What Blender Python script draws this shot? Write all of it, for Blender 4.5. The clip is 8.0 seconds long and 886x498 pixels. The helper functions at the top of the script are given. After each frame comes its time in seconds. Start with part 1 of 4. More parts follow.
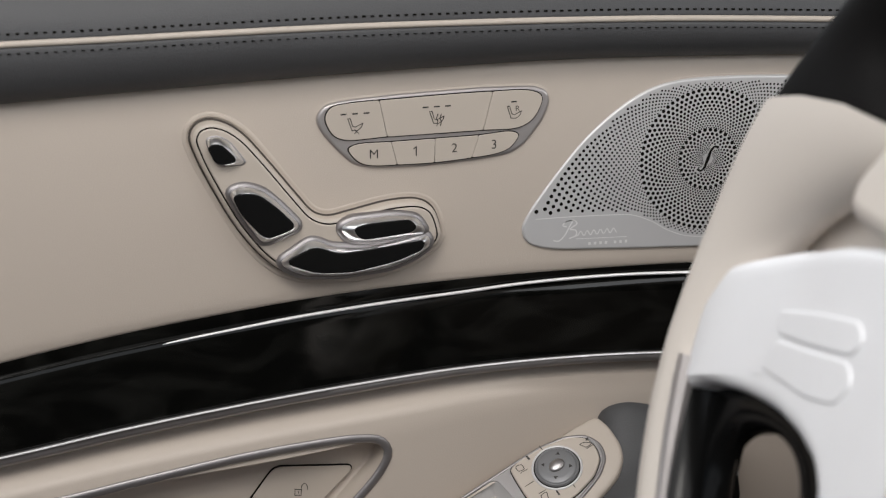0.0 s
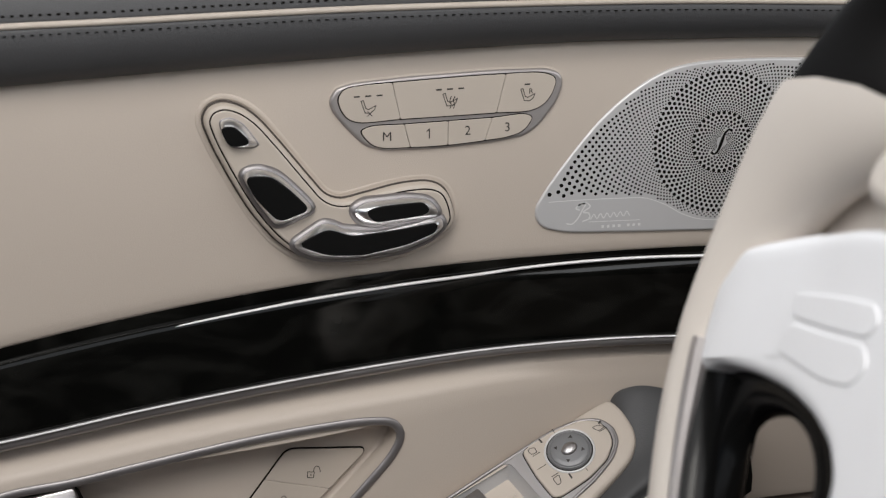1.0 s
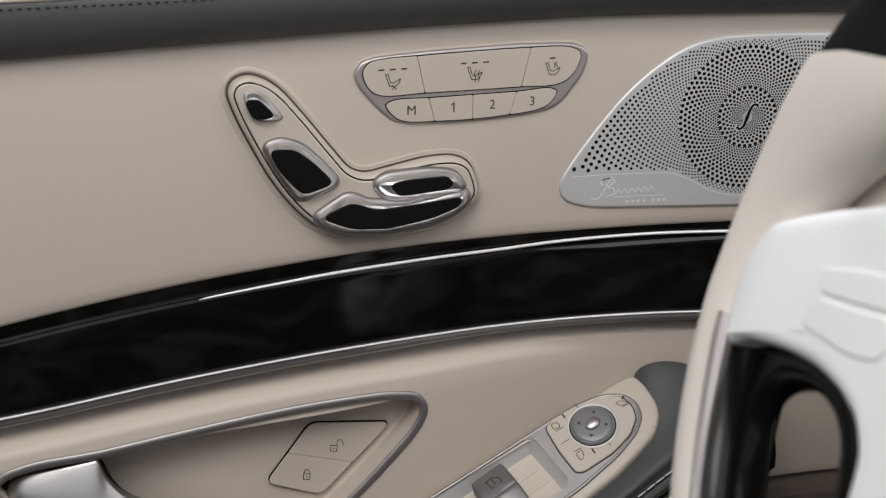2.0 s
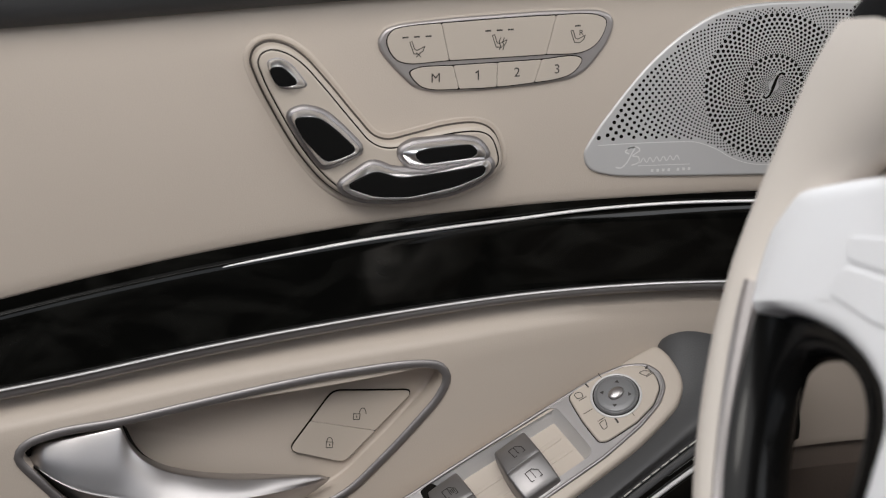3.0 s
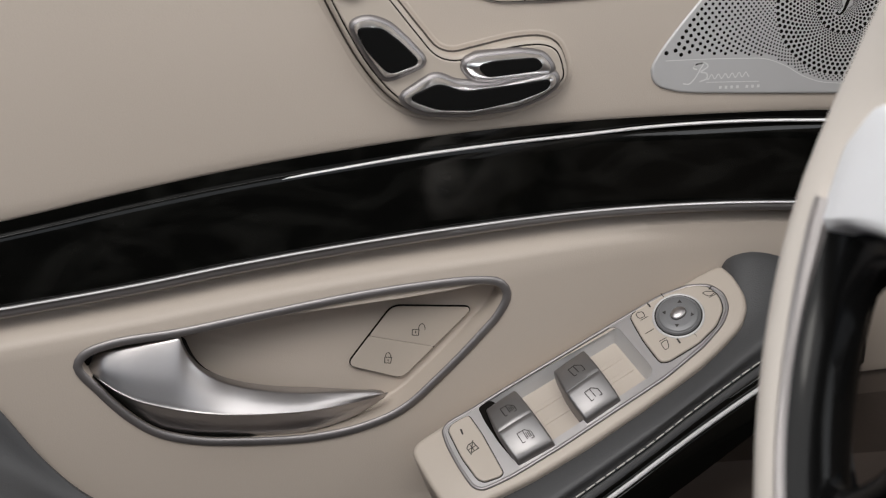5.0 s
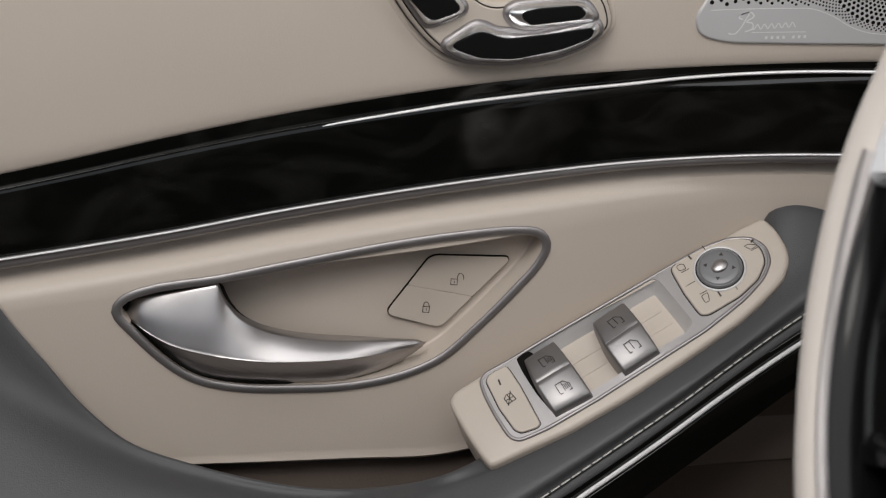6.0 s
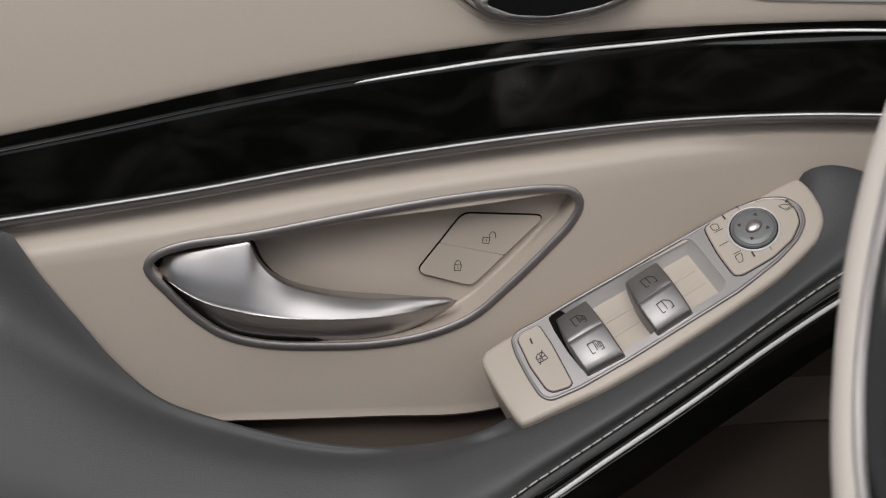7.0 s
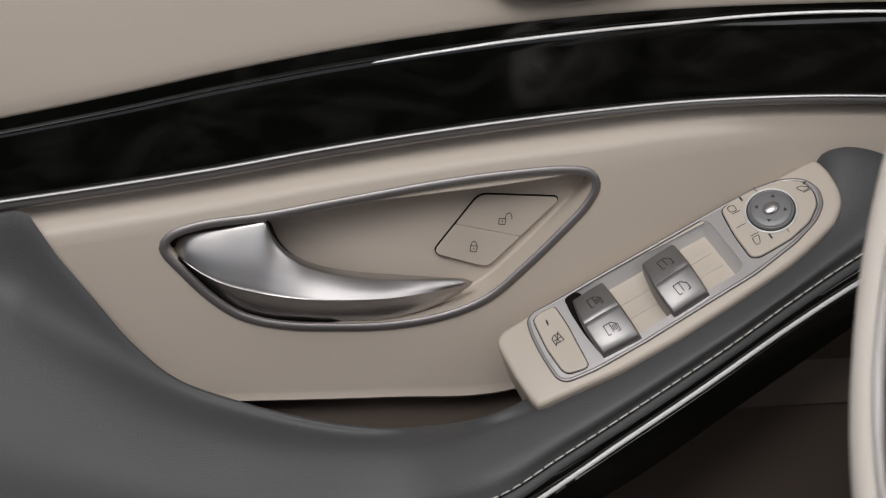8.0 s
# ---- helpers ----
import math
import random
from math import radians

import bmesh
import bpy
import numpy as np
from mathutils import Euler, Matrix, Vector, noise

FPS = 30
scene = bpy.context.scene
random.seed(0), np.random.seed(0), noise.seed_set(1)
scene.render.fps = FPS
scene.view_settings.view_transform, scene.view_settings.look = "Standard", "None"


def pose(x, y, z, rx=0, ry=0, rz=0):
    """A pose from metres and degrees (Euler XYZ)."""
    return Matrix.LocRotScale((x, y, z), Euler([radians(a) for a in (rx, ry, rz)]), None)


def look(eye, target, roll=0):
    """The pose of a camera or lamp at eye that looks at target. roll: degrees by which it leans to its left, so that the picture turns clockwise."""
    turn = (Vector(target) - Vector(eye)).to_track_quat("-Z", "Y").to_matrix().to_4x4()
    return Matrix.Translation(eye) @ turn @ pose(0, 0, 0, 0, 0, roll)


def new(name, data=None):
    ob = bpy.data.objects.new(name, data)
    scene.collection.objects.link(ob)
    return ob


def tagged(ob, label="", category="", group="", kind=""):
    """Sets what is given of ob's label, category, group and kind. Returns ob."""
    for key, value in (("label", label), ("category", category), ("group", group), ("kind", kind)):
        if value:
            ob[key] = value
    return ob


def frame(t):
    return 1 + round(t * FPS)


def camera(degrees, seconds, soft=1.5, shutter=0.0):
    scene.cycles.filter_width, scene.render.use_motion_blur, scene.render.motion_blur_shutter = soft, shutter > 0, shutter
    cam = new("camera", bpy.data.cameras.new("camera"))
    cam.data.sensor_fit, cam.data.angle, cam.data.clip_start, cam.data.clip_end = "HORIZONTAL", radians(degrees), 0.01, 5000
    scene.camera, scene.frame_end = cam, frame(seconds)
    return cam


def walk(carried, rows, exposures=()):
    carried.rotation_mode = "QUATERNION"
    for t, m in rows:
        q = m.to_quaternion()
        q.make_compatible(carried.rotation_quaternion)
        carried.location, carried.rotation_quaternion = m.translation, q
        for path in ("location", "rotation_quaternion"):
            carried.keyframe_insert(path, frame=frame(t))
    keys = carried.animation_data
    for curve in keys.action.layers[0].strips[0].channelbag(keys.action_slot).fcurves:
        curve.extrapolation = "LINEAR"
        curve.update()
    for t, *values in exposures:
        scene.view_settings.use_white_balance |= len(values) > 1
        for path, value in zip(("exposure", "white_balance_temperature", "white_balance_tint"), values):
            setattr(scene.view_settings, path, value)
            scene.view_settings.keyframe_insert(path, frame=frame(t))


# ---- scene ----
EXPOSURES = ((0.0, 0.0), (8.0, 0.0))
ROOF_W, SIDE_W, FRONT_W, REAR_W, NEAR_W = 7.0, 0.9, 3.6, 0.7, 1.7
# camera on a head that pans and tilts down over the door
cam = camera(30.0, 8.0, 1.2)
cam.data.dof.use_dof, cam.data.dof.focus_distance, cam.data.dof.aperture_fstop = True, 0.84, 9.0
PATH = [
    (0, (-0.1963, -0.7873, 1.0174), 14.000, -15.000, 0.000),
    (0.5, (-0.1964, -0.7874, 1.0169), 13.822, -15.138, 0.019),
    (1, (-0.1978, -0.7864, 1.0158), 13.654, -15.500, -0.012),
    (2.5, (-0.1989, -0.7846, 1.0129), 12.444, -16.738, -0.052),
    (3, (-0.1993, -0.7832, 1.0115), 12.094, -17.256, -0.052),
    (3.5, (-0.2004, -0.7816, 1.0093), 11.738, -17.757, -0.065),
    (4, (-0.2012, -0.7797, 1.0071), 11.317, -18.405, -0.073),
    (4.5, (-0.2021, -0.779, 1.0051), 10.851, -19.056, -0.097),
    (5, (-0.1997, -0.7752, 1.0035), 9.998, -19.842, -0.285),
    (6.5, (-0.2015, -0.7684, 1.0004), 8.187, -22.373, -0.525),
    (7, (-0.2041, -0.7665, 0.9995), 7.786, -23.008, -0.529),
    (7.5, (-0.2058, -0.765, 0.9986), 7.489, -23.438, -0.537),
    (8, (-0.2064, -0.7646, 0.9984), 7.378, -23.646, -0.550),
]
walk(cam, [(t, pose(*e, 90 + tilt, 0, -pan) @ pose(0, 0, 0, 0, 0, -roll)) for t, e, pan, tilt, roll in PATH], EXPOSURES)

# ---- light ----
world = bpy.data.worlds.new("sky")
scene.world = world
world.use_nodes = True
sky = world.node_tree.nodes.new("ShaderNodeTexSky")
sky.sky_type, sky.sun_disc = "NISHITA", False
sky.sun_elevation, sky.sun_rotation = radians(50), radians(200)
world.node_tree.links.new(sky.outputs[0], world.node_tree.nodes["Background"].inputs[0])
world.node_tree.nodes["Background"].inputs[1].default_value = 0.04


def window_light(name, m, energy, colour, wide, high):
    data = bpy.data.lights.new(name, "AREA")
    data.energy, data.color, data.shape, data.size, data.size_y = energy, colour, "RECTANGLE", wide, high
    new(name, data).matrix_world = m


sun = bpy.data.lights.new("sun", "SUN")
sun.energy, sun.color, sun.angle = 0.6, (1.0, 0.96, 0.9), radians(15)
new("sun", sun).matrix_world = look((-1.0, -2.0, 3.0), (0, 0, 0.6))
# daylight through the glass roof, the side windows, the windscreen and the rear window
window_light("roof_daylight", look((-0.30, -0.62, 1.37), (-0.30, -0.60, 0.0)), ROOF_W, (1.0, 0.985, 0.97), 0.9, 0.75)
window_light("side_daylight", look((-0.25, -1.44, 1.15), (-0.2, 0, 0.85)), SIDE_W, (1.0, 0.985, 0.97), 1.2, 0.34)
window_light("front_daylight", look((0.62, -0.72, 1.18), (-0.3, -0.4, 0.75)), FRONT_W, (0.97, 0.985, 1.0), 1.2, 0.35)
window_light("near_window_daylight", look((-0.1, 0.16, 1.17), (-0.05, -0.6, 0.85)), NEAR_W, (0.97, 0.985, 1.0), 1.1, 0.3)
window_light("rear_daylight", look((-1.20, -0.72, 1.20), (0.1, -0.35, 0.8)), REAR_W, (1.0, 0.985, 0.97), 1.1, 0.3)


# ---- materials ----
def material(name, colour, rough=0.5, metal=0.0, grain=0.0, grain_size=900.0, mottle=0.06, mottle_size=14.0, coat=0.0, ior=1.5):
    mat = bpy.data.materials.new(name)
    mat.use_nodes = True
    nt = mat.node_tree
    b = nt.nodes["Principled BSDF"]
    b.inputs["Metallic"].default_value, b.inputs["IOR"].default_value = metal, ior
    b.inputs["Coat Weight"].default_value = coat
    geo = nt.nodes.new("ShaderNodeTexCoord")
    big, fine = nt.nodes.new("ShaderNodeTexNoise"), nt.nodes.new("ShaderNodeTexNoise")
    big.inputs["Scale"].default_value, big.inputs["Detail"].default_value = mottle_size, 4
    fine.inputs["Scale"].default_value, fine.inputs["Detail"].default_value = grain_size, 3
    for tex in (big, fine):
        nt.links.new(geo.outputs["Object"], tex.inputs["Vector"])
    ramp = nt.nodes.new("ShaderNodeMixRGB")
    ramp.inputs[1].default_value = (*[c * (1 - mottle) for c in colour], 1)
    ramp.inputs[2].default_value = (*[min(1, c * (1 + mottle)) for c in colour], 1)
    nt.links.new(big.outputs["Fac"], ramp.inputs[0])
    speck = nt.nodes.new("ShaderNodeMixRGB")
    speck.blend_type, speck.inputs[0].default_value = "MULTIPLY", min(1.0, 0.25 * mottle / 0.06)
    nt.links.new(ramp.outputs[0], speck.inputs[1])
    tone = nt.nodes.new("ShaderNodeMapRange")
    tone.inputs[3].default_value, tone.inputs[4].default_value = 0.85, 1.15
    nt.links.new(fine.outputs["Fac"], tone.inputs[0])
    nt.links.new(tone.outputs[0], speck.inputs[2])
    nt.links.new(speck.outputs[0], b.inputs["Base Color"])
    rr = nt.nodes.new("ShaderNodeMapRange")
    rr.inputs[3].default_value, rr.inputs[4].default_value = rough * 0.85, min(1, rough * 1.15)
    nt.links.new(big.outputs["Fac"], rr.inputs[0])
    nt.links.new(rr.outputs[0], b.inputs["Roughness"])
    if grain:
        bump = nt.nodes.new("ShaderNodeBump")
        bump.inputs["Strength"].default_value, bump.inputs["Distance"].default_value = grain, 0.0004
        nt.links.new(fine.outputs["Fac"], bump.inputs["Height"])
        nt.links.new(bump.outputs[0], b.inputs["Normal"])
    return mat


BEIGE = material("beige_leather", (0.50, 0.434, 0.374), 0.5, 0, 0.25, 1600, 0.03, 9)
BEIGE_SOFT = material("beige_soft_plastic", (0.50, 0.438, 0.378), 0.45, 0, 0.12, 2200, 0.03, 12)
BEIGE_KEY = material("beige_key_plastic", (0.49, 0.43, 0.37), 0.42, 0, 0.06, 2500, 0.03, 20)
GREY = material("grey_leather", (0.057, 0.057, 0.0595), 0.52, 0, 0.45, 1300, 0.08, 12)
PIANO = material("black_lacquer", (0.004, 0.004, 0.0035), 0.07, 0, 0, 300, 0.2, 30, 0.0)
SILVER = material("satin_silver", (0.50, 0.48, 0.478), 0.36, 1.0, 0.05, 2500, 0.05, 30)
# chrome line, and the pale bars that stand in for edge highlights
BRIGHT = material("bright_metal_and_highlight", (0.86, 0.85, 0.85), 0.3, 0.35, 0, 900, 0.03, 40)
FRAME_METAL = material("dark_satin_metal", (0.32, 0.302, 0.302), 0.48, 0.9, 0.05, 2500, 0.06, 30)
ROCKER = material("satin_rocker", (0.28, 0.27, 0.27), 0.44, 0.9, 0.05, 2500, 0.05, 30)
DULL = material("dull_silver", (0.43, 0.40, 0.39), 0.42, 0.65, 0.05, 2500, 0.06, 30)
PLATE_METAL = material("brushed_cover", (0.60, 0.59, 0.59), 0.42, 0.35, 0.05, 2500, 0.04, 30)
EMBOSS = material("embossed_silver", (0.80, 0.79, 0.78), 0.35, 0.2, 0, 900, 0.03, 60)
SPOKE_BLACK = material("gloss_black", (0.004, 0.004, 0.004), 0.14, 0, 0, 900, 0.1, 30, 0.0, 1.22)
ROCKER_BLACK = material("rocker_black", (0.006, 0.006, 0.006), 0.3, 0, 0, 900, 0.1, 60, 0.0, 1.25)
SATIN_CHROME = material("satin_chrome", (0.88, 0.87, 0.87), 0.3, 1.0, 0, 900, 0.03, 40)
INK = material("dark_print", (0.03, 0.026, 0.023), 0.6, 0, 0, 900, 0.05, 60)
# brown of the painted shade round the seat adjuster
GROOVE_SHADE = material("brown_groove_shade", (0.06, 0.049, 0.041), 0.6, 0, 0.1, 2200, 0.06, 30)
GAP = material("dark_gap", (0.008, 0.007, 0.006), 0.9, 0, 0, 900, 0.05, 60, 0.0, 1.15)
BROWN = material("brown_carpet", (0.075, 0.056, 0.045), 0.9, 0, 0.5, 700, 0.12, 25)
BROWN_LEATHER = material("brown_leather", (0.13, 0.102, 0.085), 0.55, 0, 0.3, 1300, 0.06, 12)
THREAD = material("light_thread", (0.55, 0.53, 0.50), 0.7, 0, 0.3, 3000, 0.05, 60)
WHEEL_BEIGE = material("wheel_beige_leather", (0.63, 0.575, 0.52), 0.5, 0, 0.3, 1500, 0.03, 14)
WHEEL_BLACK = material("wheel_black_leather", (0.006, 0.0056, 0.0056), 0.6, 0, 0.4, 1500, 0.06, 14, 0.0, 1.15)
WHEEL_SILVER = material("wheel_silver_paint", (0.80, 0.80, 0.815), 0.36, 0.08, 0.05, 2500, 0.03, 30)
KNOB_GREY = material("knob_grey", (0.20, 0.20, 0.205), 0.4, 0.3, 0.05, 2500, 0.05, 40)
CLOTH = material("headliner_cloth", (0.42, 0.39, 0.35), 0.95, 0, 0.4, 900, 0.05, 10)
DASH = material("brown_dash_trim", (0.17, 0.14, 0.118), 0.6, 0, 0.3, 900, 0.08, 10)
DARK = material("cabin_dark_trim", (0.016, 0.015, 0.0145), 0.7, 0, 0.3, 700, 0.1, 10)


def dark_veneer():
    """Nearly black burr wood under a deep gloss lacquer."""
    mat = material("black_veneer", (0.004, 0.004, 0.0035), 0.07, ior=1.38)
    nt = mat.node_tree
    place, stretch = nt.nodes.new("ShaderNodeTexCoord"), nt.nodes.new("ShaderNodeMapping")
    stretch.inputs["Scale"].default_value, stretch.inputs["Rotation"].default_value = (0.7, 1, 1.5), (0, radians(25), 0)
    burr, ramp = nt.nodes.new("ShaderNodeTexNoise"), nt.nodes.new("ShaderNodeValToRGB")
    burr.inputs["Scale"].default_value, burr.inputs["Detail"].default_value, burr.inputs["Distortion"].default_value = 26, 7, 1.6
    ramp.color_ramp.elements[0].position, ramp.color_ramp.elements[0].color = 0.46, (0.0028, 0.0028, 0.0025, 1)
    ramp.color_ramp.elements[1].position, ramp.color_ramp.elements[1].color = 0.80, (0.012, 0.0118, 0.0105, 1)
    nt.links.new(place.outputs["Object"], stretch.inputs["Vector"])
    nt.links.new(stretch.outputs[0], burr.inputs["Vector"])
    nt.links.new(burr.outputs["Fac"], ramp.inputs[0])
    nt.links.new(ramp.outputs[0], nt.nodes["Principled BSDF"].inputs["Base Color"])
    return mat


VENEER = dark_veneer()


# ---- mesh tools (millimetres in, metres out) ----
class Plane:
    """A flat working frame: millimetres along u and v, h along its normal."""

    def __init__(self, o, u, v, n):
        self.o, self.u, self.v, self.n = Vector(o), Vector(u), Vector(v), Vector(n)

    def at(self, p, h=0.0):
        return (self.o + self.u * p[0] + self.v * p[1] + self.n * h) / 1000

    def matrix(self, p, h, s):
        m = Matrix((self.u, self.v, self.n)).transposed().to_4x4()
        return Matrix.Translation(self.at(p, h)) @ m @ Matrix.Scale(s / 1000, 4)


DOOR = Plane((0, 0, 0), (1, 0, 0), (0, 0, 1), (0, -1, 0))


def spline(pts, n, closed=False):
    """n points at even spacing on a smooth curve through pts."""
    p = np.array(pts, float)
    m = len(p)
    fine = []
    for i in range(m if closed else m - 1):
        if closed:
            a, b, c, d = (p[(i + k) % m] for k in (-1, 0, 1, 2))
        else:
            a, b, c, d = p[max(i - 1, 0)], p[i], p[i + 1], p[min(i + 2, m - 1)]
        ta, tb, tc, td = np.cumsum([0] + [max(np.linalg.norm(y - x), 1e-6) ** 0.5 for x, y in ((a, b), (b, c), (c, d))])
        if not closed and i == 0:
            a, ta = b - (c - b), tb - (tc - tb)
        if not closed and i == m - 2:
            d, td = c + (c - b), tc + (tc - tb)
        for s in np.linspace(tb, tc, 12, endpoint=False):
            a1 = (tb - s) / (tb - ta) * a + (s - ta) / (tb - ta) * b
            a2 = (tc - s) / (tc - tb) * b + (s - tb) / (tc - tb) * c
            a3 = (td - s) / (td - tc) * c + (s - tc) / (td - tc) * d
            b1 = (tc - s) / (tc - ta) * a1 + (s - ta) / (tc - ta) * a2
            b2 = (td - s) / (td - tb) * a2 + (s - tb) / (td - tb) * a3
            fine.append((tc - s) / (tc - tb) * b1 + (s - tb) / (tc - tb) * b2)
    fine.append(p[0] if closed else p[-1])
    fine = np.array(fine)
    run = np.concatenate([[0], np.cumsum(np.linalg.norm(np.diff(fine, axis=0), axis=1))])
    want = np.linspace(0, run[-1], n, endpoint=not closed)
    return np.stack([np.interp(want, run, fine[:, k]) for k in range(p.shape[1])], 1)


def rounded(pts, r, n=5):
    """A polygon with its corners rounded by r millimetres."""
    p, out = np.array(pts, float), []
    for i in range(len(p)):
        a, b, c = p[i - 1], p[i], p[(i + 1) % len(p)]
        k = min(r, 0.45 * np.linalg.norm(a - b), 0.45 * np.linalg.norm(c - b))
        s, e = b + (a - b) / np.linalg.norm(a - b) * k, b + (c - b) / np.linalg.norm(c - b) * k
        for f in np.linspace(0, 1, n):
            out.append((1 - f) ** 2 * s + 2 * f * (1 - f) * b + f * f * e)
    return np.array(out)


def area(p):
    return 0.5 * float(np.sum(p[:, 0] * np.roll(p[:, 1], -1) - np.roll(p[:, 0], -1) * p[:, 1]))


def inset(p, d):
    """The closed outline moved inwards by d millimetres."""
    p = np.array(p, float)
    t = np.roll(p, -1, 0) - np.roll(p, 1, 0)
    t /= np.linalg.norm(t, axis=1)[:, None] + 1e-9
    s = 1 if area(p) > 0 else -1
    return p + s * d * np.stack([-t[:, 1], t[:, 0]], 1)


def inside(p, x, y):
    a, b = p, np.roll(p, -1, 0)
    hit = (a[:, 1] > y) != (b[:, 1] > y)
    with np.errstate(divide="ignore", invalid="ignore"):
        xs = (b[:, 0] - a[:, 0]) * (y - a[:, 1]) / (b[:, 1] - a[:, 1]) + a[:, 0]
    return bool(np.sum(hit & (x < xs)) % 2)


def split_outline(outline, a, b, keep):
    """The part of an outline on one side of the line a to b."""
    d = np.array(b, float) - np.array(a, float)
    s = lambda q: (d[0] * (q[1] - a[1]) - d[1] * (q[0] - a[0])) * keep
    out = []
    for q, r in zip(outline, np.roll(outline, -1, 0)):
        if s(q) >= 0:
            out.append(q)
        if s(q) * s(r) < 0:
            out.append(q + (r - q) * s(q) / (s(q) - s(r)))
    return np.array(out)


def soften(outline, passes=4):
    """Round the corners of an evenly stepped outline."""
    p = np.array(outline, float)
    for _ in range(passes):
        p = 0.5 * p + 0.25 * (np.roll(p, 1, 0) + np.roll(p, -1, 0))
    return p


def even(outline, step=0.8):
    """The outline with points at even steps, so that it can be inset cleanly."""
    out = []
    for a, b in zip(outline, np.roll(outline, -1, 0)):
        n = max(1, int(np.linalg.norm(b - a) / step))
        out += [a + (b - a) * k / n for k in range(n)]
    return np.array([q for q, r in zip(out, out[1:] + out[:1]) if np.linalg.norm(r - q) > 0.12])


def finish(bm, smooth=40):
    bmesh.ops.recalc_face_normals(bm, faces=bm.faces)
    for f in bm.faces:
        f.smooth = True
    for e in bm.edges:
        if len(e.link_faces) == 2 and e.calc_face_angle(0) > radians(smooth):
            e.smooth = False
    return bm


def part(name, bm, mat, parent=None, label="", sharp=40):
    me = bpy.data.meshes.new(name)
    finish(bm, sharp).to_mesh(me)
    bm.free()
    me.materials.append(mat)
    ob = new(name, me)
    ob.parent = parent
    return tagged(ob, label)


def thing(name, label, category, kind="", group=""):
    return tagged(new(name), label, category, group, kind)


def rings(bm, loops, closed=True, cap=True, cap_first=False):
    """Skin a stack of loops of equal length."""
    vs = [[bm.verts.new(Vector(q)) for q in loop] for loop in loops]
    n = len(vs[0])
    for a, b in zip(vs, vs[1:]):
        for i in range(n if closed else n - 1):
            bm.faces.new((a[i], a[(i + 1) % n], b[(i + 1) % n], b[i]))
    for loop in [vs[-1]] * bool(cap) + [vs[0]] * bool(cap_first):
        close(bm, loop)
    return vs


def close(bm, loop):
    """Close a loop: a fan round its middle where that lies open to all of it, else one face."""
    mid = sum((v.co for v in loop), Vector()) / len(loop)
    cross = [(a.co - mid).cross(b.co - mid) for a, b in zip(loop, loop[1:] + loop[:1])]
    way = sum(cross, Vector())
    if sum(c.dot(way) > 0 for c in cross) < 0.97 * len(cross):
        bm.faces.new(loop)
        return
    hub = bm.verts.new(mid)
    for a, b in zip(loop, loop[1:] + loop[:1]):
        bm.faces.new((a, b, hub))


def slab(outline, plane, h0, h1, edge=0.6, dome=0.0):
    """A raised plate: straight sides, a rounded edge, a flat or slightly domed top."""
    bm = bmesh.new()
    steps = [(0, h0), (0, h1 - edge), (edge * 0.13, h1 - edge * 0.5), (edge * 0.5, h1 - edge * 0.13), (edge, h1), (edge + 0.15, h1)]
    if dome:
        steps += [(edge + dome * 2.5, h1 + dome * 0.6), (edge + dome * 6, h1 + dome)]
    rings(bm, [[plane.at(q, h) for q in inset(outline, d)] for d, h in steps])
    return bm


def bowl(outline, plane, h0, h1, slope=2.0, edge=1.5):
    """A recess: walls that fall from h0 to a floor at h1."""
    bm = bmesh.new()
    rings(bm, [[plane.at(q, h) for q in inset(outline, d)] for d, h in ((0, h0), (slope * 0.6, h1 + edge), (slope, h1 + edge * 0.3), (slope + edge, h1), (slope + edge + 0.3, h1))])
    return bm


def frame_ring(outline, plane, h, width, height, sides=8):
    """A rounded moulding that runs along a closed outline, lying inside it."""
    bm = bmesh.new()
    loops = []
    for k in range(sides + 1):
        a = math.pi * k / sides
        loops.append([plane.at(q, h + height * math.sin(a)) for q in inset(outline, width * (0.5 - 0.5 * math.cos(a)))])
    rings(bm, loops, cap=False)
    return bm


def tube(points, r, sides=8, closed=False, taper=None):
    """A round bar along points in millimetres; taper: radius factors at its points."""
    bm = bmesh.new()
    p = [Vector(q) for q in points]
    n = len(p)
    loops = []
    side = None
    for i in range(n):
        t = ((p[(i + 1) % n] - p[i - 1]) if closed else (p[min(i + 1, n - 1)] - p[max(i - 1, 0)])).normalized()
        side = (Vector((0, 0, 1)) if side is None else side)
        a = (side - t * side.dot(t)).normalized()
        b = t.cross(a)
        k = r * (taper[i] if taper is not None else 1)
        loops.append([(p[i] + a * k * math.cos(u) + b * k * math.sin(u)) / 1000 for u in np.linspace(0, 2 * math.pi, sides, endpoint=False)])
    if closed:
        loops.append(loops[0])
    rings(bm, loops, cap=not closed, cap_first=not closed)
    return bm


def loft(rails, n, sub=4, straight=False):
    """A sheet through rails (lists of x, y, z millimetres), smooth both ways."""
    r = np.array([spline(q, n) for q in rails])
    if not straight:
        m = (len(rails) - 1) * sub + 1
        u = np.linspace(0, len(rails) - 1, m)
        out = []
        for v in u:
            i = min(int(v), len(rails) - 2)
            f = v - i
            a, b, c, d = r[max(i - 1, 0)], r[i], r[i + 1], r[min(i + 2, len(rails) - 1)]
            out.append(0.5 * (2 * b + (c - a) * f + (2 * a - 5 * b + 4 * c - d) * f * f + (3 * b - a - 3 * c + d) * f ** 3))
        r = np.array(out)
    return r


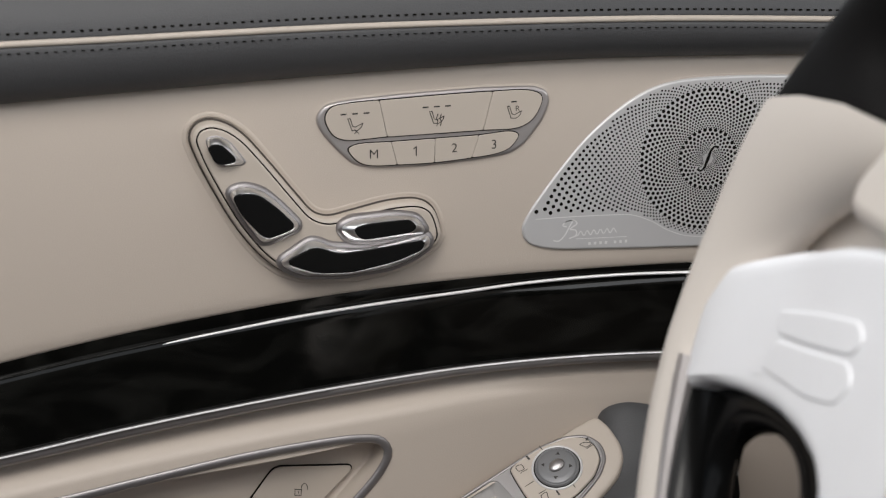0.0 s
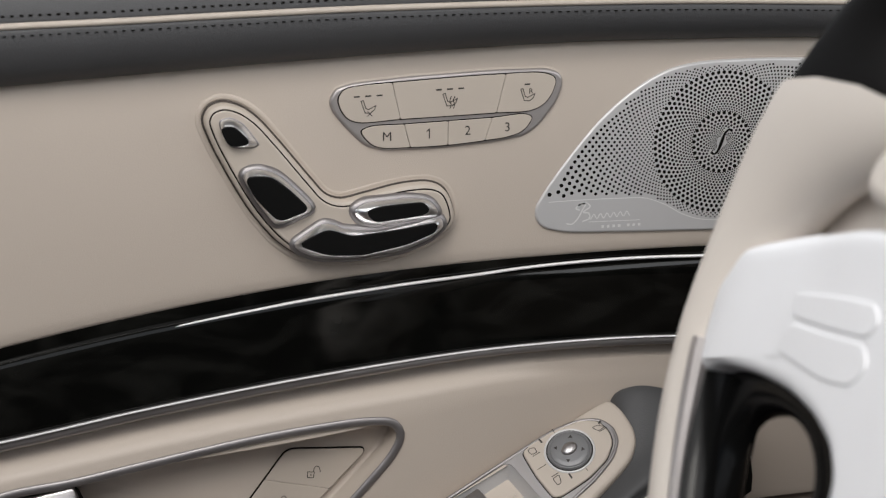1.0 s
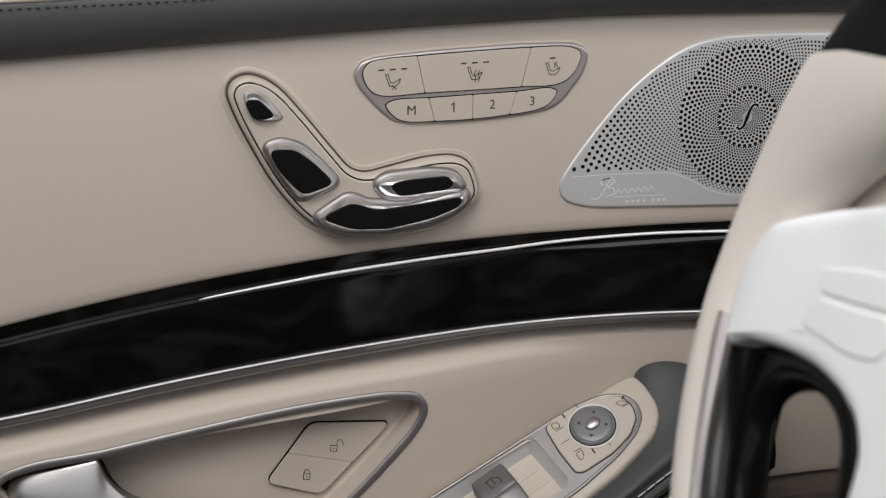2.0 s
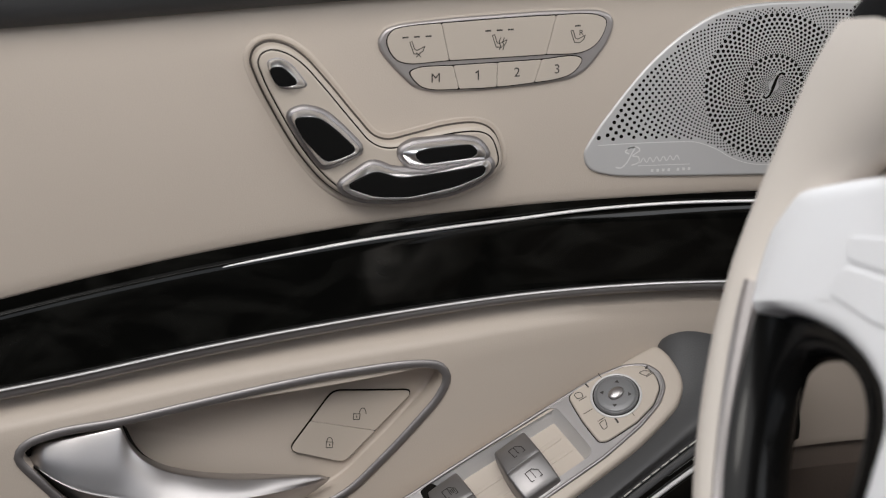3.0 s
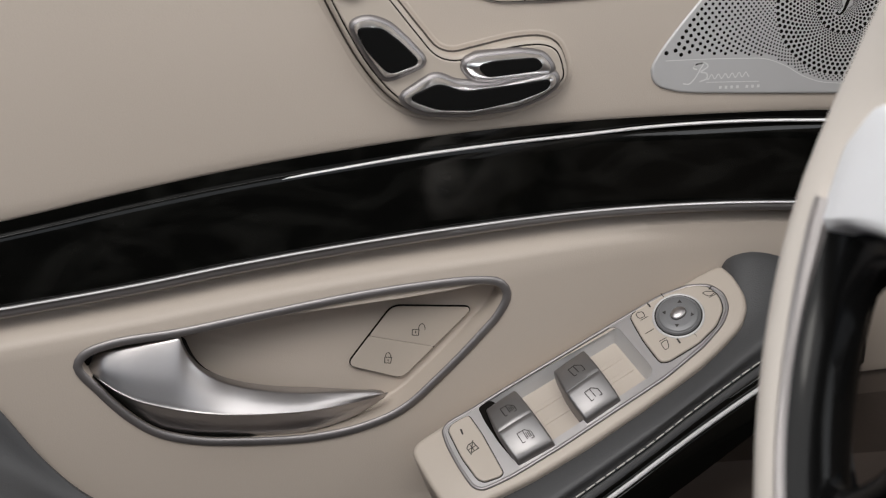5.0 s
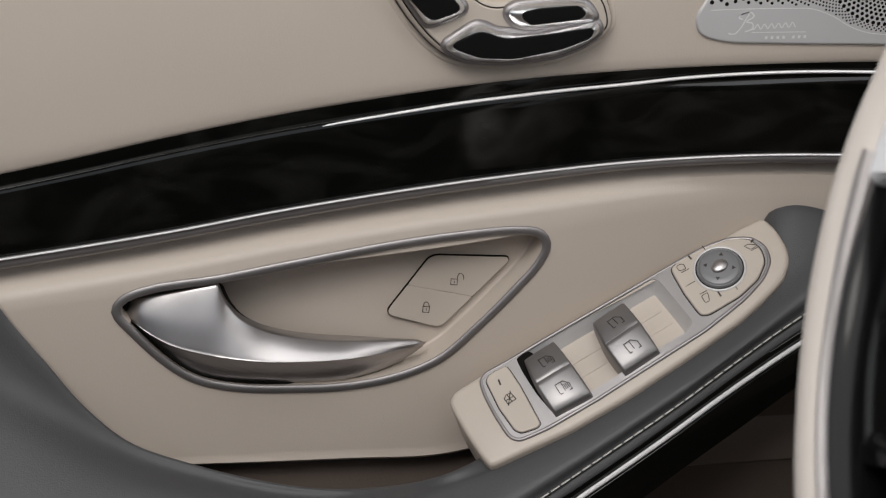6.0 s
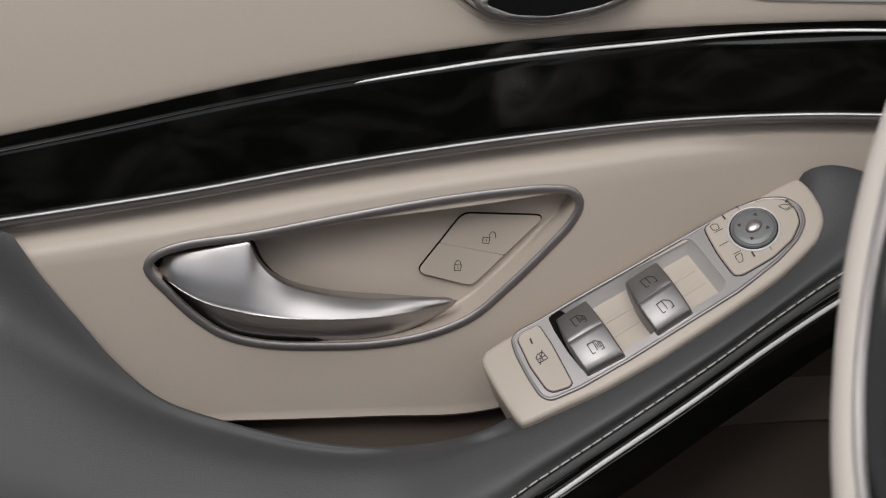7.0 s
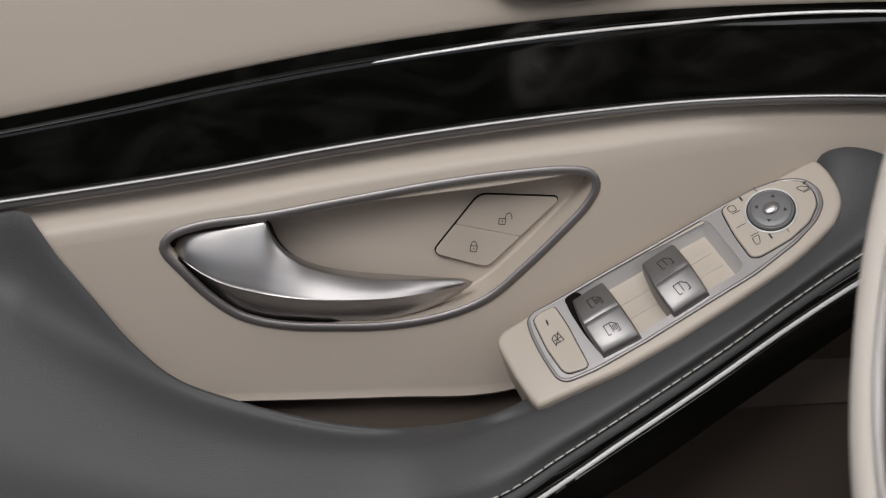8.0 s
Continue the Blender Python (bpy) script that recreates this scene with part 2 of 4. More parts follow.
def sheet(r, hole=None):
    """A mesh from a grid of points (rows, columns, 3), with a hole left out."""
    bm = bmesh.new()
    g = [[bm.verts.new(Vector(q) / 1000) for q in row] for row in r]
    for i in range(len(g) - 1):
        for j in range(len(g[0]) - 1):
            c = (r[i][j] + r[i + 1][j + 1]) / 2
            if hole is not None and inside(hole, c[0], c[2]):
                continue
            bm.faces.new((g[i][j], g[i][j + 1], g[i + 1][j + 1], g[i + 1][j]))
    return bm


def ribbon(bm, plane, line, width, h, closed=False):
    """A printed stroke."""
    p = np.array(line, float)
    n = len(p)
    quad = []
    for i in range(n):
        a, b = (p[i - 1], p[(i + 1) % n]) if closed else (p[max(i - 1, 0)], p[min(i + 1, n - 1)])
        d1 = p[i] - a if np.linalg.norm(p[i] - a) > 0 else b - p[i]
        d2 = b - p[i] if np.linalg.norm(b - p[i]) > 0 else d1
        d1, d2 = d1 / np.linalg.norm(d1), d2 / np.linalg.norm(d2)
        t = d1 + d2
        t = t / (np.linalg.norm(t) + 1e-9)
        k = width / 2 / max(0.4, float(np.dot(t, d1)))
        o = np.array([-t[1], t[0]]) * k
        quad.append((bm.verts.new(plane.at(p[i] + o, h)), bm.verts.new(plane.at(p[i] - o, h))))
    for i in range(n if closed else n - 1):
        a, b = quad[i], quad[(i + 1) % n]
        bm.faces.new((a[0], a[1], b[1], b[0]))
    return bm


def icon(name, plane, strokes, width, h, mat, parent, label=""):
    bm = bmesh.new()
    for line, closed in strokes:
        ribbon(bm, plane, line, width, h, closed)
    return part(name, bm, mat, parent, label)


def writing(text, plane, p, h, size, mat, parent, name="lettering", spin=0.0, label=""):
    """Letters in the built-in font, as a flat mesh, centred on p."""
    cu = bpy.data.curves.new(name, "FONT")
    cu.body, cu.size, cu.align_x, cu.align_y = text, 1.0, "CENTER", "CENTER"
    ob = bpy.data.objects.new(name, cu)
    me = bpy.data.meshes.new_from_object(ob)
    bpy.data.objects.remove(ob)
    me.transform(plane.matrix(p, h, size) @ pose(0, 0, 0, 0, 0, spin))
    me.materials.clear()
    me.materials.append(mat)
    return tagged(new(name, me), label) if parent is None else parented(new(name, me), parent, label)


def parented(ob, parent, label=""):
    ob.parent = parent
    return tagged(ob, label)


def box(lo, hi, edge=0.0):
    """A block in metres."""
    bm = bmesh.new()
    bmesh.ops.create_cube(bm, size=1)
    for v in bm.verts:
        v.co = [lo[k] + (v.co[k] + 0.5) * (hi[k] - lo[k]) for k in range(3)]
    if edge:
        bmesh.ops.bevel(bm, geom=list(bm.edges), offset=edge, segments=3, affect="EDGES")
    return bm


def xz(pts, y, dz=0.0):
    return [(x, y, z + dz) for x, z in pts]


# ---- the door's own lines, in millimetres ----
BELT_LOW = [(-269.9,881.9), (-214.7,884.3), (-162.9,887.0), (-109.6,889.6), (-54.7,892.1), (-2.7,893.9), (60.3,895.3), (120.7,894.9), (189.7,893.4), (281.5,889.4)]
BELT_PIPE = [(-266.2,911.5), (-212.6,913.0), (-162.4,913.9), (-110.6,915.2), (-57.2,916.2), (-6.6,916.5), (54.7,916.3), (113.6,915.4), (199.5,912.4), (270.2,909.1)]
TRIM_TOP = [(-379.6,727.0), (-327.8,735.2), (-269.5,745.6), (-215.7,756.2), (-161.0,765.6), (-105.4,773.0), (-53.3,778.4), (9.2,781.7), (68.5,782.7), (135.6,782.2), (208.1,779.0), (289.9,773.4)]
TRIM_LINE = [(-193.0,754.4), (-161.6,759.0), (-133.9,763.4), (-106.0,767.2), (-77.9,770.8), (-54.1,773.2), (-20.8,776.0), (8.2,777.9), (37.5,780.1), (67.2,781.2), (97.3,781.3), (132.5,780.1), (206.4,776.1), (287.9,770.6)]
TRIM_LOW = [(-383.8,691.9), (-331.6,697.8), (-273.0,704.7), (-218.7,711.8), (-163.3,720.5), (-106.9,727.8), (-54.1,733.3), (9.1,738.1), (69.2,739.2), (121.6,737.4), (194.8,731.8), (294.3,722.9)]
STRIP_LOW = [(-384.7,685.2), (-332.3,691.4), (-273.6,698.5), (-219.1,705.8), (-163.5,714.5), (-107.0,721.9), (-54.1,727.5), (9.2,733.0), (69.4,733.9), (122.0,731.8), (195.3,726.1), (295.1,717.1)]
LOW_EDGE = [(-390.7,589.0), (-307.4,586.3), (-250.8,583.3), (-201.8,580.9), (-134.3,578.7), (-80.4,578.0), (-20,594), (60,620), (130,632), (207,636), (290,630)]
RECESS = spline([(-247.5,671.8), (-243.7,678.2), (-229.7,683.3), (-196.4,687.1), (-160.1,693.0), (-108.4,700.9), (-75.6,704.3), (-47.2,705.6), (-35.1,703.4), (-31.2,696.8), (-35.2,686.7), (-46.5,673.3), (-66.5,652.7), (-85.4,636.3), (-107.3,627.6), (-133.6,623.7), (-162.4,624.0), (-191.0,626.7), (-210.5,632.6), (-224.0,642.4), (-238.3,658.3)], 150, True)


def along(line, xs):
    """Heights of a door line at the stations xs."""
    p = spline(line, 400)
    lo, hi = np.polyfit(p[:20, 0], p[:20, 1], 1), np.polyfit(p[-20:, 0], p[-20:, 1], 1)
    z = np.interp(xs, p[:, 0], p[:, 1])
    z = np.where(xs < p[0, 0], np.polyval(lo, xs), z)
    return np.where(xs > p[-1, 0], np.polyval(hi, xs), z)


def strip_grid(xs, rows):
    """A grid from rows of (heights, depth towards the cabin)."""
    return np.array([np.stack([xs, np.full_like(xs, -d) if np.isscalar(d) else -d, z], 1) for z, d in rows])


XS = np.linspace(-400, 300, 351)
belt, pipe, t_top, t_low, s_low, l_low = (along(q, XS) for q in (BELT_LOW, BELT_PIPE, TRIM_TOP, TRIM_LOW, STRIP_LOW, LOW_EDGE))

# ---- car door: trim panels ----
car_door = thing("car_door", "beige and grey leather car door panel with black lacquer trim", "car door")

rows = [(belt - 2, -6)]
rows += [(belt + 0.2, -2.5), (belt + 0.2 - 2.2, -0.6), (belt - 3.6, 0.0)]
rows += [(belt * (1 - f) + t_top * f, 0.0 + 1.2 * math.sin(math.pi * f)) for f in np.linspace(0.06, 0.93, 24)]
rows += [(t_top + 3.2, -0.3), (t_top + 1.4, -1.2), (t_top + 0.2, -3.0), (t_top - 2, -6)]
part("upper_panel", sheet(strip_grid(XS, rows)), BEIGE, car_door, "smooth beige leather upper panel")

rows = [(belt - 1, -8), (belt - 0.5, 2), (belt + 1.0, 7), (belt * 0.72 + pipe * 0.28, 13), (belt * 0.4 + pipe * 0.6, 16), (pipe - 3.0, 16.6), (pipe - 1.6, 16.0), (pipe, 14.8), (pipe + 1.6, 15.4), (pipe + 3, 15.4), (pipe + 14, 12), (pipe + 32, 0), (pipe + 50, -22), (pipe + 56, -50)]
pad = part("belt_pad", sheet(strip_grid(XS, rows)), GREY, car_door, "grey leather padded belt line of the door")
line = np.stack([XS, np.full_like(XS, -15.6), pipe], 1)[::3]
part("piping", tube(line, 1.6, 10), BEIGE_SOFT, pad, "beige leather piping")
stitches = bmesh.new()
for dz, dy, tall in ((4.6, -15.2, 0.42), (-4.2, -16.8, 0.22)):
    for x in np.arange(-395, 295, 4.1):
        z = float(np.interp(x, XS, pipe)) + dz
        bmesh.ops.create_cube(stitches, size=1, matrix=Matrix.Translation((x / 1000, dy / 1000, z / 1000)) @ Matrix.Diagonal((0.0016, 0.0008, 2 * tall / 1000, 1)))
tagged(part("stitching", stitches, GAP, pad, "dark sewn stitch rows"), kind="stuff")

f = lambda k: t_top * (1 - k) + t_low * k
rows = [(t_top + 3, -1.4), (t_top + 0.6, -1.2), (f(0.02), -1.0), (f(0.113), -0.9), (f(0.118), 1.0), (f(0.126), 1.8), (f(0.145), 2.2)] + [(f(k), 2.2 + 3.4 * k) for k in np.linspace(0.2, 0.96, 12)] + [(f(0.985), 5.4), (f(1.0), 3)]
trim = part("trim_band", sheet(strip_grid(XS, rows)), VENEER, car_door, "glossy black lacquered wood trim band")
# light reflected along the band's upper edge, added as a pale bar fading out left
p = spline(TRIM_LINE, 120)
grow = np.clip((p[:, 0] + 193) / 60, 0.15, 1)
part("trim_highlight", tube([(x, -1.7, z - 1.0) for x, z in p], 0.85, 8, taper=grow), BRIGHT, trim, "thin pale bar standing in for the reflection along the lacquer edge")

f = lambda k: t_low * (1 - k) + s_low * k
rows = [(f(-0.06), 3), (f(-0.05), 6.8), (f(0.0), 7.6), (f(0.06), 7.9), (f(0.13), 7.8), (f(0.17), 7.2), (f(0.24), 7.0), (f(0.45), 7.3), (f(0.7), 7.0), (f(0.9), 6.0), (f(1.0), 4.2), (f(1.0) + 0.3, 0)]
strip = part("trim_strip", sheet(strip_grid(XS, rows)), FRAME_METAL, car_door, "satin silver strip below the lacquer band")
# highlight of the strip's top edge, put in as a pale bar
part("edge_highlight", tube(np.stack([XS, np.full_like(XS, -7.6), t_low], 1)[::3], 0.6, 8), BRIGHT, strip, "pale bar added as the highlight on the strip's upper edge")

f = lambda k: s_low * (1 - k) + l_low * k
XF = np.linspace(-400, 300, 401)
sl, ll = np.interp(XF, XS, s_low), np.interp(XF, XS, l_low)
g = lambda k: sl * (1 - k) + ll * k
ease = np.clip((XF + 35) / 125, 0, 1)
dent = 9.5 * ease * ease * (3 - 2 * ease)
set_back = lambda d: 0.5 * (min(d, 0.3) + d - dent + np.sqrt((min(d, 0.3) - d + dent) ** 2 + 1.5)) - 0.1
rows = [(sl + 3, -8), (sl + 1, -5), (sl - 1, -4.8), (sl - 4, -4.4), (sl - 6, -3.0), (sl - 8, -0.2), (sl - 10, set_back(3.6)), (sl - 12, set_back(6.6)), (sl - 14, set_back(8.2)), (sl - 16, set_back(8.8))]
rows += [(g(k), set_back(9.2 - 0.6 * k + 0.8 * math.sin(math.pi * k))) for k in np.linspace(0.18, 0.95, 60)]
rows += [(g(0.975), set_back(9.6)), (g(0.99), set_back(7.0)), (g(1.0), set_back(3.0)), (ll - 1, -4), (ll - 1.5, -7)]
part("lower_panel", sheet(strip_grid(XF, rows), inset(RECESS, 1.6)), BEIGE, car_door, "smooth beige leather lower panel")

rows = [(ll + 10, -12), (ll - 3, -8), (ll - 14, 0), (ll - 30, 6), (ll - 60, 8), (np.full_like(ll, 480), 10), (np.full_like(ll, 330), 25), (np.full_like(ll, 262), 28)]
part("door_pocket", sheet(strip_grid(XF, rows)), BROWN, car_door, "dark brown lined lower door with pocket")
XP = np.linspace(-30, 300, 100)
lp = np.interp(XP, XF, ll)
flap = [(lp + 2, -5.0), (lp - 4, -2.0), (lp - 20, 1.0), (np.full_like(XP, 585.0), 8.0), (np.full_like(XP, 570.0), 11.0), (np.full_like(XP, 565.0), 10.5), (np.full_like(XP, 563.0), 8.0), (np.full_like(XP, 564.0), 2.0)]
part("pocket_flap", sheet(strip_grid(XP, flap)), BROWN_LEATHER, car_door, "brown leather flap above the door pocket")
part("shell", box((-0.95, 0.05, 0.255), (0.45, 0.10, 0.955)), DARK, car_door, "dark door shell behind the panels")

# ---- inner door handle ----
def dished(outline):
    """The finger recess: a steep wall, then a floor that is deepest behind the lever."""
    mid = np.array((-128.0, 662.0))
    floor = lambda q: -6.6 - 7.0 * min(1.0, max(0.0, (-112 - q[0]) / 70)) ** 1.5
    loops = [[DOOR.at(q, 10.6) for q in inset(outline, 1.8)], [DOOR.at(q, 2.0) for q in inset(outline, 2.2)]]
    base = inset(outline, 3.0)
    for k, lift in ((0, 0.8), (0.015, 0.2), (0.03, 0.0), (0.08, 0.0), (0.3, 0), (0.5, 0), (0.7, 0), (0.9, 0), (0.98, 0)):
        loops.append([DOOR.at(q, floor(q) + lift) for q in base * (1 - k) + mid * k])
    bm = bmesh.new()
    rings(bm, loops)
    return bm


door_opener = thing("door_opener", "satin silver inner door release lever in a beige recess", "door handle")
part("recess", dished(inset(RECESS, 0.4)), BEIGE, door_opener, "beige moulded finger recess", 12)
part("recess_frame", frame_ring(inset(RECESS, -2.0), DOOR, 9.8, 4.6, 1.3, 12), FRAME_METAL, door_opener, "satin silver frame round the recess")
top = [(-244.8,8.0,664.7), (-241.0,0.0,671.9), (-235.7,-4.0,675.7), (-216.1,-8.0,680.3), (-200.8,-10.0,683.2), (-197.1,-10.0,683.6), (-195.9,-10.5,680.7), (-193.2,-11.0,674.1), (-187.0,-12.0,666.1), (-176.9,-12.0,659.3), (-161.6,-12.0,654.2), (-138.8,-11.0,650.0), (-115.8,-10.0,648.6), (-97.6,-8.0,646.7), (-94.1,-6.0,644.3)]
crease = [(-244.8,8.0,663.7), (-242.7,0.0,664.6), (-237.9,-8.0,663.8), (-229.9,-13.0,659.1), (-219.2,-17.0,654.3), (-206.9,-20.0,651.2), (-193.2,-22.0,648.7), (-176.7,-23.0,646.4), (-157.0,-22.0,644.5), (-134.1,-19.0,643.3), (-113.5,-14.0,643.6), (-97.8,-9.0,644.0), (-94.1,-6.0,643.6)]
low = [(-244.9,8.0,662.8), (-243.1,4.0,659.2), (-238.4,2.0,653.8), (-231.5,0.0,648.3), (-221.3,-1.0,639.5), (-211.8,-2.0,633.0), (-199.1,-2.0,628.5), (-179.1,-2.0,625.8), (-156.0,-2.0,623.8), (-132.7,-2.0,625.0), (-110.5,-1.0,630.0), (-95.9,-2.0,638.4), (-93.8,-4.0,642.1)]
low = [(x + 1.4, y - 5.0 * min(1.0, max(0.0, (-94 - x) / 30)) * min(1.0, (x + 245.5) / 25), z + 1.8) for x, y, z in low]
rt, rc, rl = (spline(q, 130) for q in (top, crease, low))
blend = lambda a, b, k, dy=0.0: a + (b - a) * k + np.array((0, dy, 0))
deep = np.stack([np.zeros(130), 9 * np.clip((-93 - rt[:, 0]) / 40, 0, 1), np.zeros(130)], 1)
rails = [rt + deep - (0, 0, 0.5), rt + (0, 1.2, 0.2), blend(rt, rc, 0.08, -0.4), blend(rt, rc, 0.5, -1.0), blend(rt, rc, 0.85, -0.4), blend(rt, rc, 0.96, -0.1), rc, blend(rc, rl, 0.1, 0.8), blend(rc, rl, 0.5, 1.4), rl, rl + deep - (0, 0, 1)]
part("lever", sheet(loft(rails, 130, 4)), SILVER, door_opener, "curved satin silver lever")
# black sheets in place of the shade between lever and recess
for gap in ([(-245, 668), (-238, 655), (-225, 640.5), (-211, 630.5), (-191, 625), (-162, 622.4), (-140, 622.0), (-126, 624.5), (-134, 634), (-150, 640), (-177, 644), (-207, 649), (-230, 657)], [(-246, 667), (-241, 679), (-228, 684.8), (-197, 689.6), (-197, 683), (-228, 676), (-238, 670)]):
    part("lever_gap_shade", slab(even(rounded(gap, 2, 3), 1.5), DOOR, -2, 1.0, 0.2), GAP, door_opener, "black sheet put in for the shade beside the lever")
# blackens the recess wall below the lever, where shade falls
slot_shade = [q for q in inset(RECESS, 3.0) if q[0] < -118 and q[1] < 666]
rise = lambda q: 12.4 * min(1.0, max(0.0, (-120 - q[0]) / 45))
bm = bmesh.new()
rings(bm, [[DOOR.at(q, -3 + rise(q) * k) for q in slot_shade] for k in (1, 0.5, 0)], closed=False, cap=False)
part("slot_shade", bm, GAP, door_opener, "black strip put in for the shade under the lever")
# black bar for the dark behind the lever's inner edge
part("lever_back_shade", tube(spline([(x, y + 8, z - 4) for x, y, z in top[1:11]], 40), 3.0, 8), GAP, door_opener, "black bar put in for the shade behind the lever")

# ---- central locking keys ----
lock_switch = thing("lock_switch", "pair of beige lock and unlock keys in the handle recess", "lock switch")
LOCK = rounded([(-88.5,688.1), (-46.2,684.9), (-83.5,647.6), (-112.2,656.9)], 4.5, 7)
part("surround", slab(inset(LOCK, -0.35), DOOR, -8, -4.9, 0.2), GAP, lock_switch, "thin dark joint round the keys")


CUT = [(-96.9,671.6), (-65.3,663.9)]
for keep, name in ((1, "unlock"), (-1, "lock")):
    off = np.array([0, 0.12 * keep])
    o = soften(even(split_outline(LOCK, np.array(CUT[0]) + off, np.array(CUT[1]) + off, keep), 0.4))
    key = part("key", slab(o, DOOR, -8, -4.2, 0.2), BEIGE_KEY, lock_switch)
    c = np.array((-76.6, 674.2) if name == "unlock" else (-91.1, 659.6))
    body = [c + q for q in ((-1.7, -2.6), (1.5, -3.0), (2.0, 0.2), (-1.5, 0.6))]
    arc = [c + np.array((0.2 + 1.5 * math.cos(a), 0.4 + 2.6 * math.sin(a))) for a in np.linspace(math.pi, 0, 9)]
    if name == "unlock":
        arc = [c + np.array((3.4 + 1.7 * math.cos(a), 0.6 + 2.8 * math.sin(a))) for a in np.linspace(math.pi, -0.3, 9)]
    hole = [c + np.array((0.1, -0.6)), c + np.array((0.3, -1.9))]
    icon("icon", DOOR, [(body, True), (arc, False), (hole, False)], 0.42, -4.1, INK, key, "dark printed padlock symbol")

# ---- seat adjuster ----
seat_switch = thing("seat_switch", "seat-shaped adjuster with black and chrome rockers on the door", "seat switch")
BASE = spline([(-126.5,864.0), (-123.6,870.2), (-116.8,872.9), (-108.2,870.9), (-99.7,865.0), (-89.6,853.4), (-73.5,832.8), (-66.4,824.6), (-59.7,822.2), (-48.3,824.2), (-28.2,828.2), (-13.8,828.2), (-6.5,824.3), (-2.2,814.7), (-1.9,807.4), (-6.6,801.2), (-19.8,794.4), (-40.2,789.6), (-61.7,789.6), (-78.7,792.5), (-90.6,800.0), (-104.5,816.7), (-117.4,840.0), (-124.4,855.7)], 140, True)
part("base_edge", frame_ring(inset(BASE, -3.0), DOOR, 0.4, 3.0, 0.95), BEIGE, seat_switch, "beige leather lip round the adjuster")
# soft shadow in the outer groove, painted as a brown band
part("groove", slab(inset(BASE, 0.1), DOOR, -1, 1.4, 0.2), GROOVE_SHADE, seat_switch, "brown band painted as the soft shade in the outer groove")
part("ring", slab(inset(BASE, 1.1), DOOR, -1, 8.2, 2.4), BEIGE_KEY, seat_switch)
part("groove", slab(inset(BASE, 3.2), DOOR, 0, 8.35, 0.2), GAP, seat_switch, "dark joint line")
part("plinth", slab(inset(BASE, 3.75), DOOR, 0, 8.8, 1.0), BEIGE_KEY, seat_switch, "beige plinth under the rockers")


def chamfered(outer, inner, h):
    """A rocker: upright foot, then a broad slope from its outline up to the inset."""
    start = int(np.argmin(np.hypot(*(inner - outer[0]).T)))
    inner = np.roll(inner, -start, 0)
    mix = lambda k: outer * (1 - k) + inner * k
    bm = bmesh.new()
    rings(bm, [[DOOR.at(q, z) for q in mix(k)] for k, z in ((0, 2), (0, h - 2.4), (0.04, h - 1.7), (0.12, h - 1.0), (0.5, h + 0.9), (0.84, h + 2.3), (0.93, h + 2.5), (1.02, h + 2.4))])
    return bm


for chrome, black, h in (
    ([(-119.0,864.4), (-113.0,865.7), (-107.2,862.4), (-99.7,851.8), (-101.9,850.6), (-113.3,850.9), (-116.8,857.7)], [(-118.1,861.3), (-112.2,861.6), (-104.1,853.2), (-114.4,852.4)], 8.5),
    ([(-109.6,838.5), (-101.6,841.1), (-91.9,838.0), (-82.2,828.7), (-73.3,818.5), (-89.6,811.9), (-93.7,811.8), (-102.2,824.0)], [(-107.6,837.2), (-95.6,836.8), (-86.2,829.3), (-77.1,819.7), (-91.9,814.7), (-102.7,826.9)], 10.5),
    ([(-85.7,801.9), (-69.8,812.0), (-64.7,810.9), (-60.3,808.3), (-43.8,806.3), (-10.1,811.5), (-8.1,806.1), (-15.1,800.1), (-29.6,794.6), (-55.4,792.3), (-73.8,793.6), (-82.1,797.6)], [(-82.8,802.2), (-68.4,808.9), (-56.2,804.4), (-33.4,806.4), (-13.0,808.8), (-14.5,804.6), (-27.8,799.6), (-50.6,795.4), (-68.1,796.3)], 10.5),
    ([(-55.9,817.2), (-49.3,820.8), (-26.5,822.3), (-15.6,820.5), (-11.0,813.6), (-12.1,811.0), (-43.8,808.4), (-51.7,810.6)], [(-48.9,816.9), (-41.8,818.7), (-20.5,819.7), (-17.3,816.1), (-20.2,813.9), (-44.7,811.7)], 10.5),
):
    o, q = spline(rounded(chrome, 4.5, 5), 90, True), inset(spline(rounded(black, 4.0, 5), 90, True), -0.6)
    h += 1.6
    # metal collar whose dark tone also carries the soft shading round the rocker
    part("collar", slab(inset(o, -2.2), DOOR, 2, h - 1.0, 3.0), FRAME_METAL, seat_switch, "satin grey collar of the rocker, darkened for the shading round it")
    rocker = part("rocker", chamfered(o, q, h), SATIN_CHROME, seat_switch, "chrome rocker with a black inset")
    part("inset", slab(q, DOOR, h - 1, h + 2.9, 0.5), ROCKER_BLACK, rocker, "black inset")

# ---- seat memory keys ----
memory_panel = thing("seat_memory_panel", "beige seat heating and memory keys in a silver frame", "switch panel")
FRAME = spline(rounded([(-64.8,870.1), (-60.8,876.4), (-52.3,878.5), (-24.1,880.7), (19.1,882.4), (47.1,882.1), (53.9,879.2), (54.9,873.4), (51.2,864.4), (41.5,852.3), (34.1,848.0), (16.4,845.5), (-12.8,843.8), (-37.3,844.2), (-46.6,846.7), (-55.0,855.0), (-62.4,863.9)], 3, 3), 160, True)
part("lip", slab(inset(FRAME, -1.0), DOOR, -2, 0.7, 0.7), BEIGE, memory_panel, "beige leather lip round the frame")
part("frame", slab(FRAME, DOOR, -2, 2.6, 1.5), DULL, memory_panel, "satin silver frame")
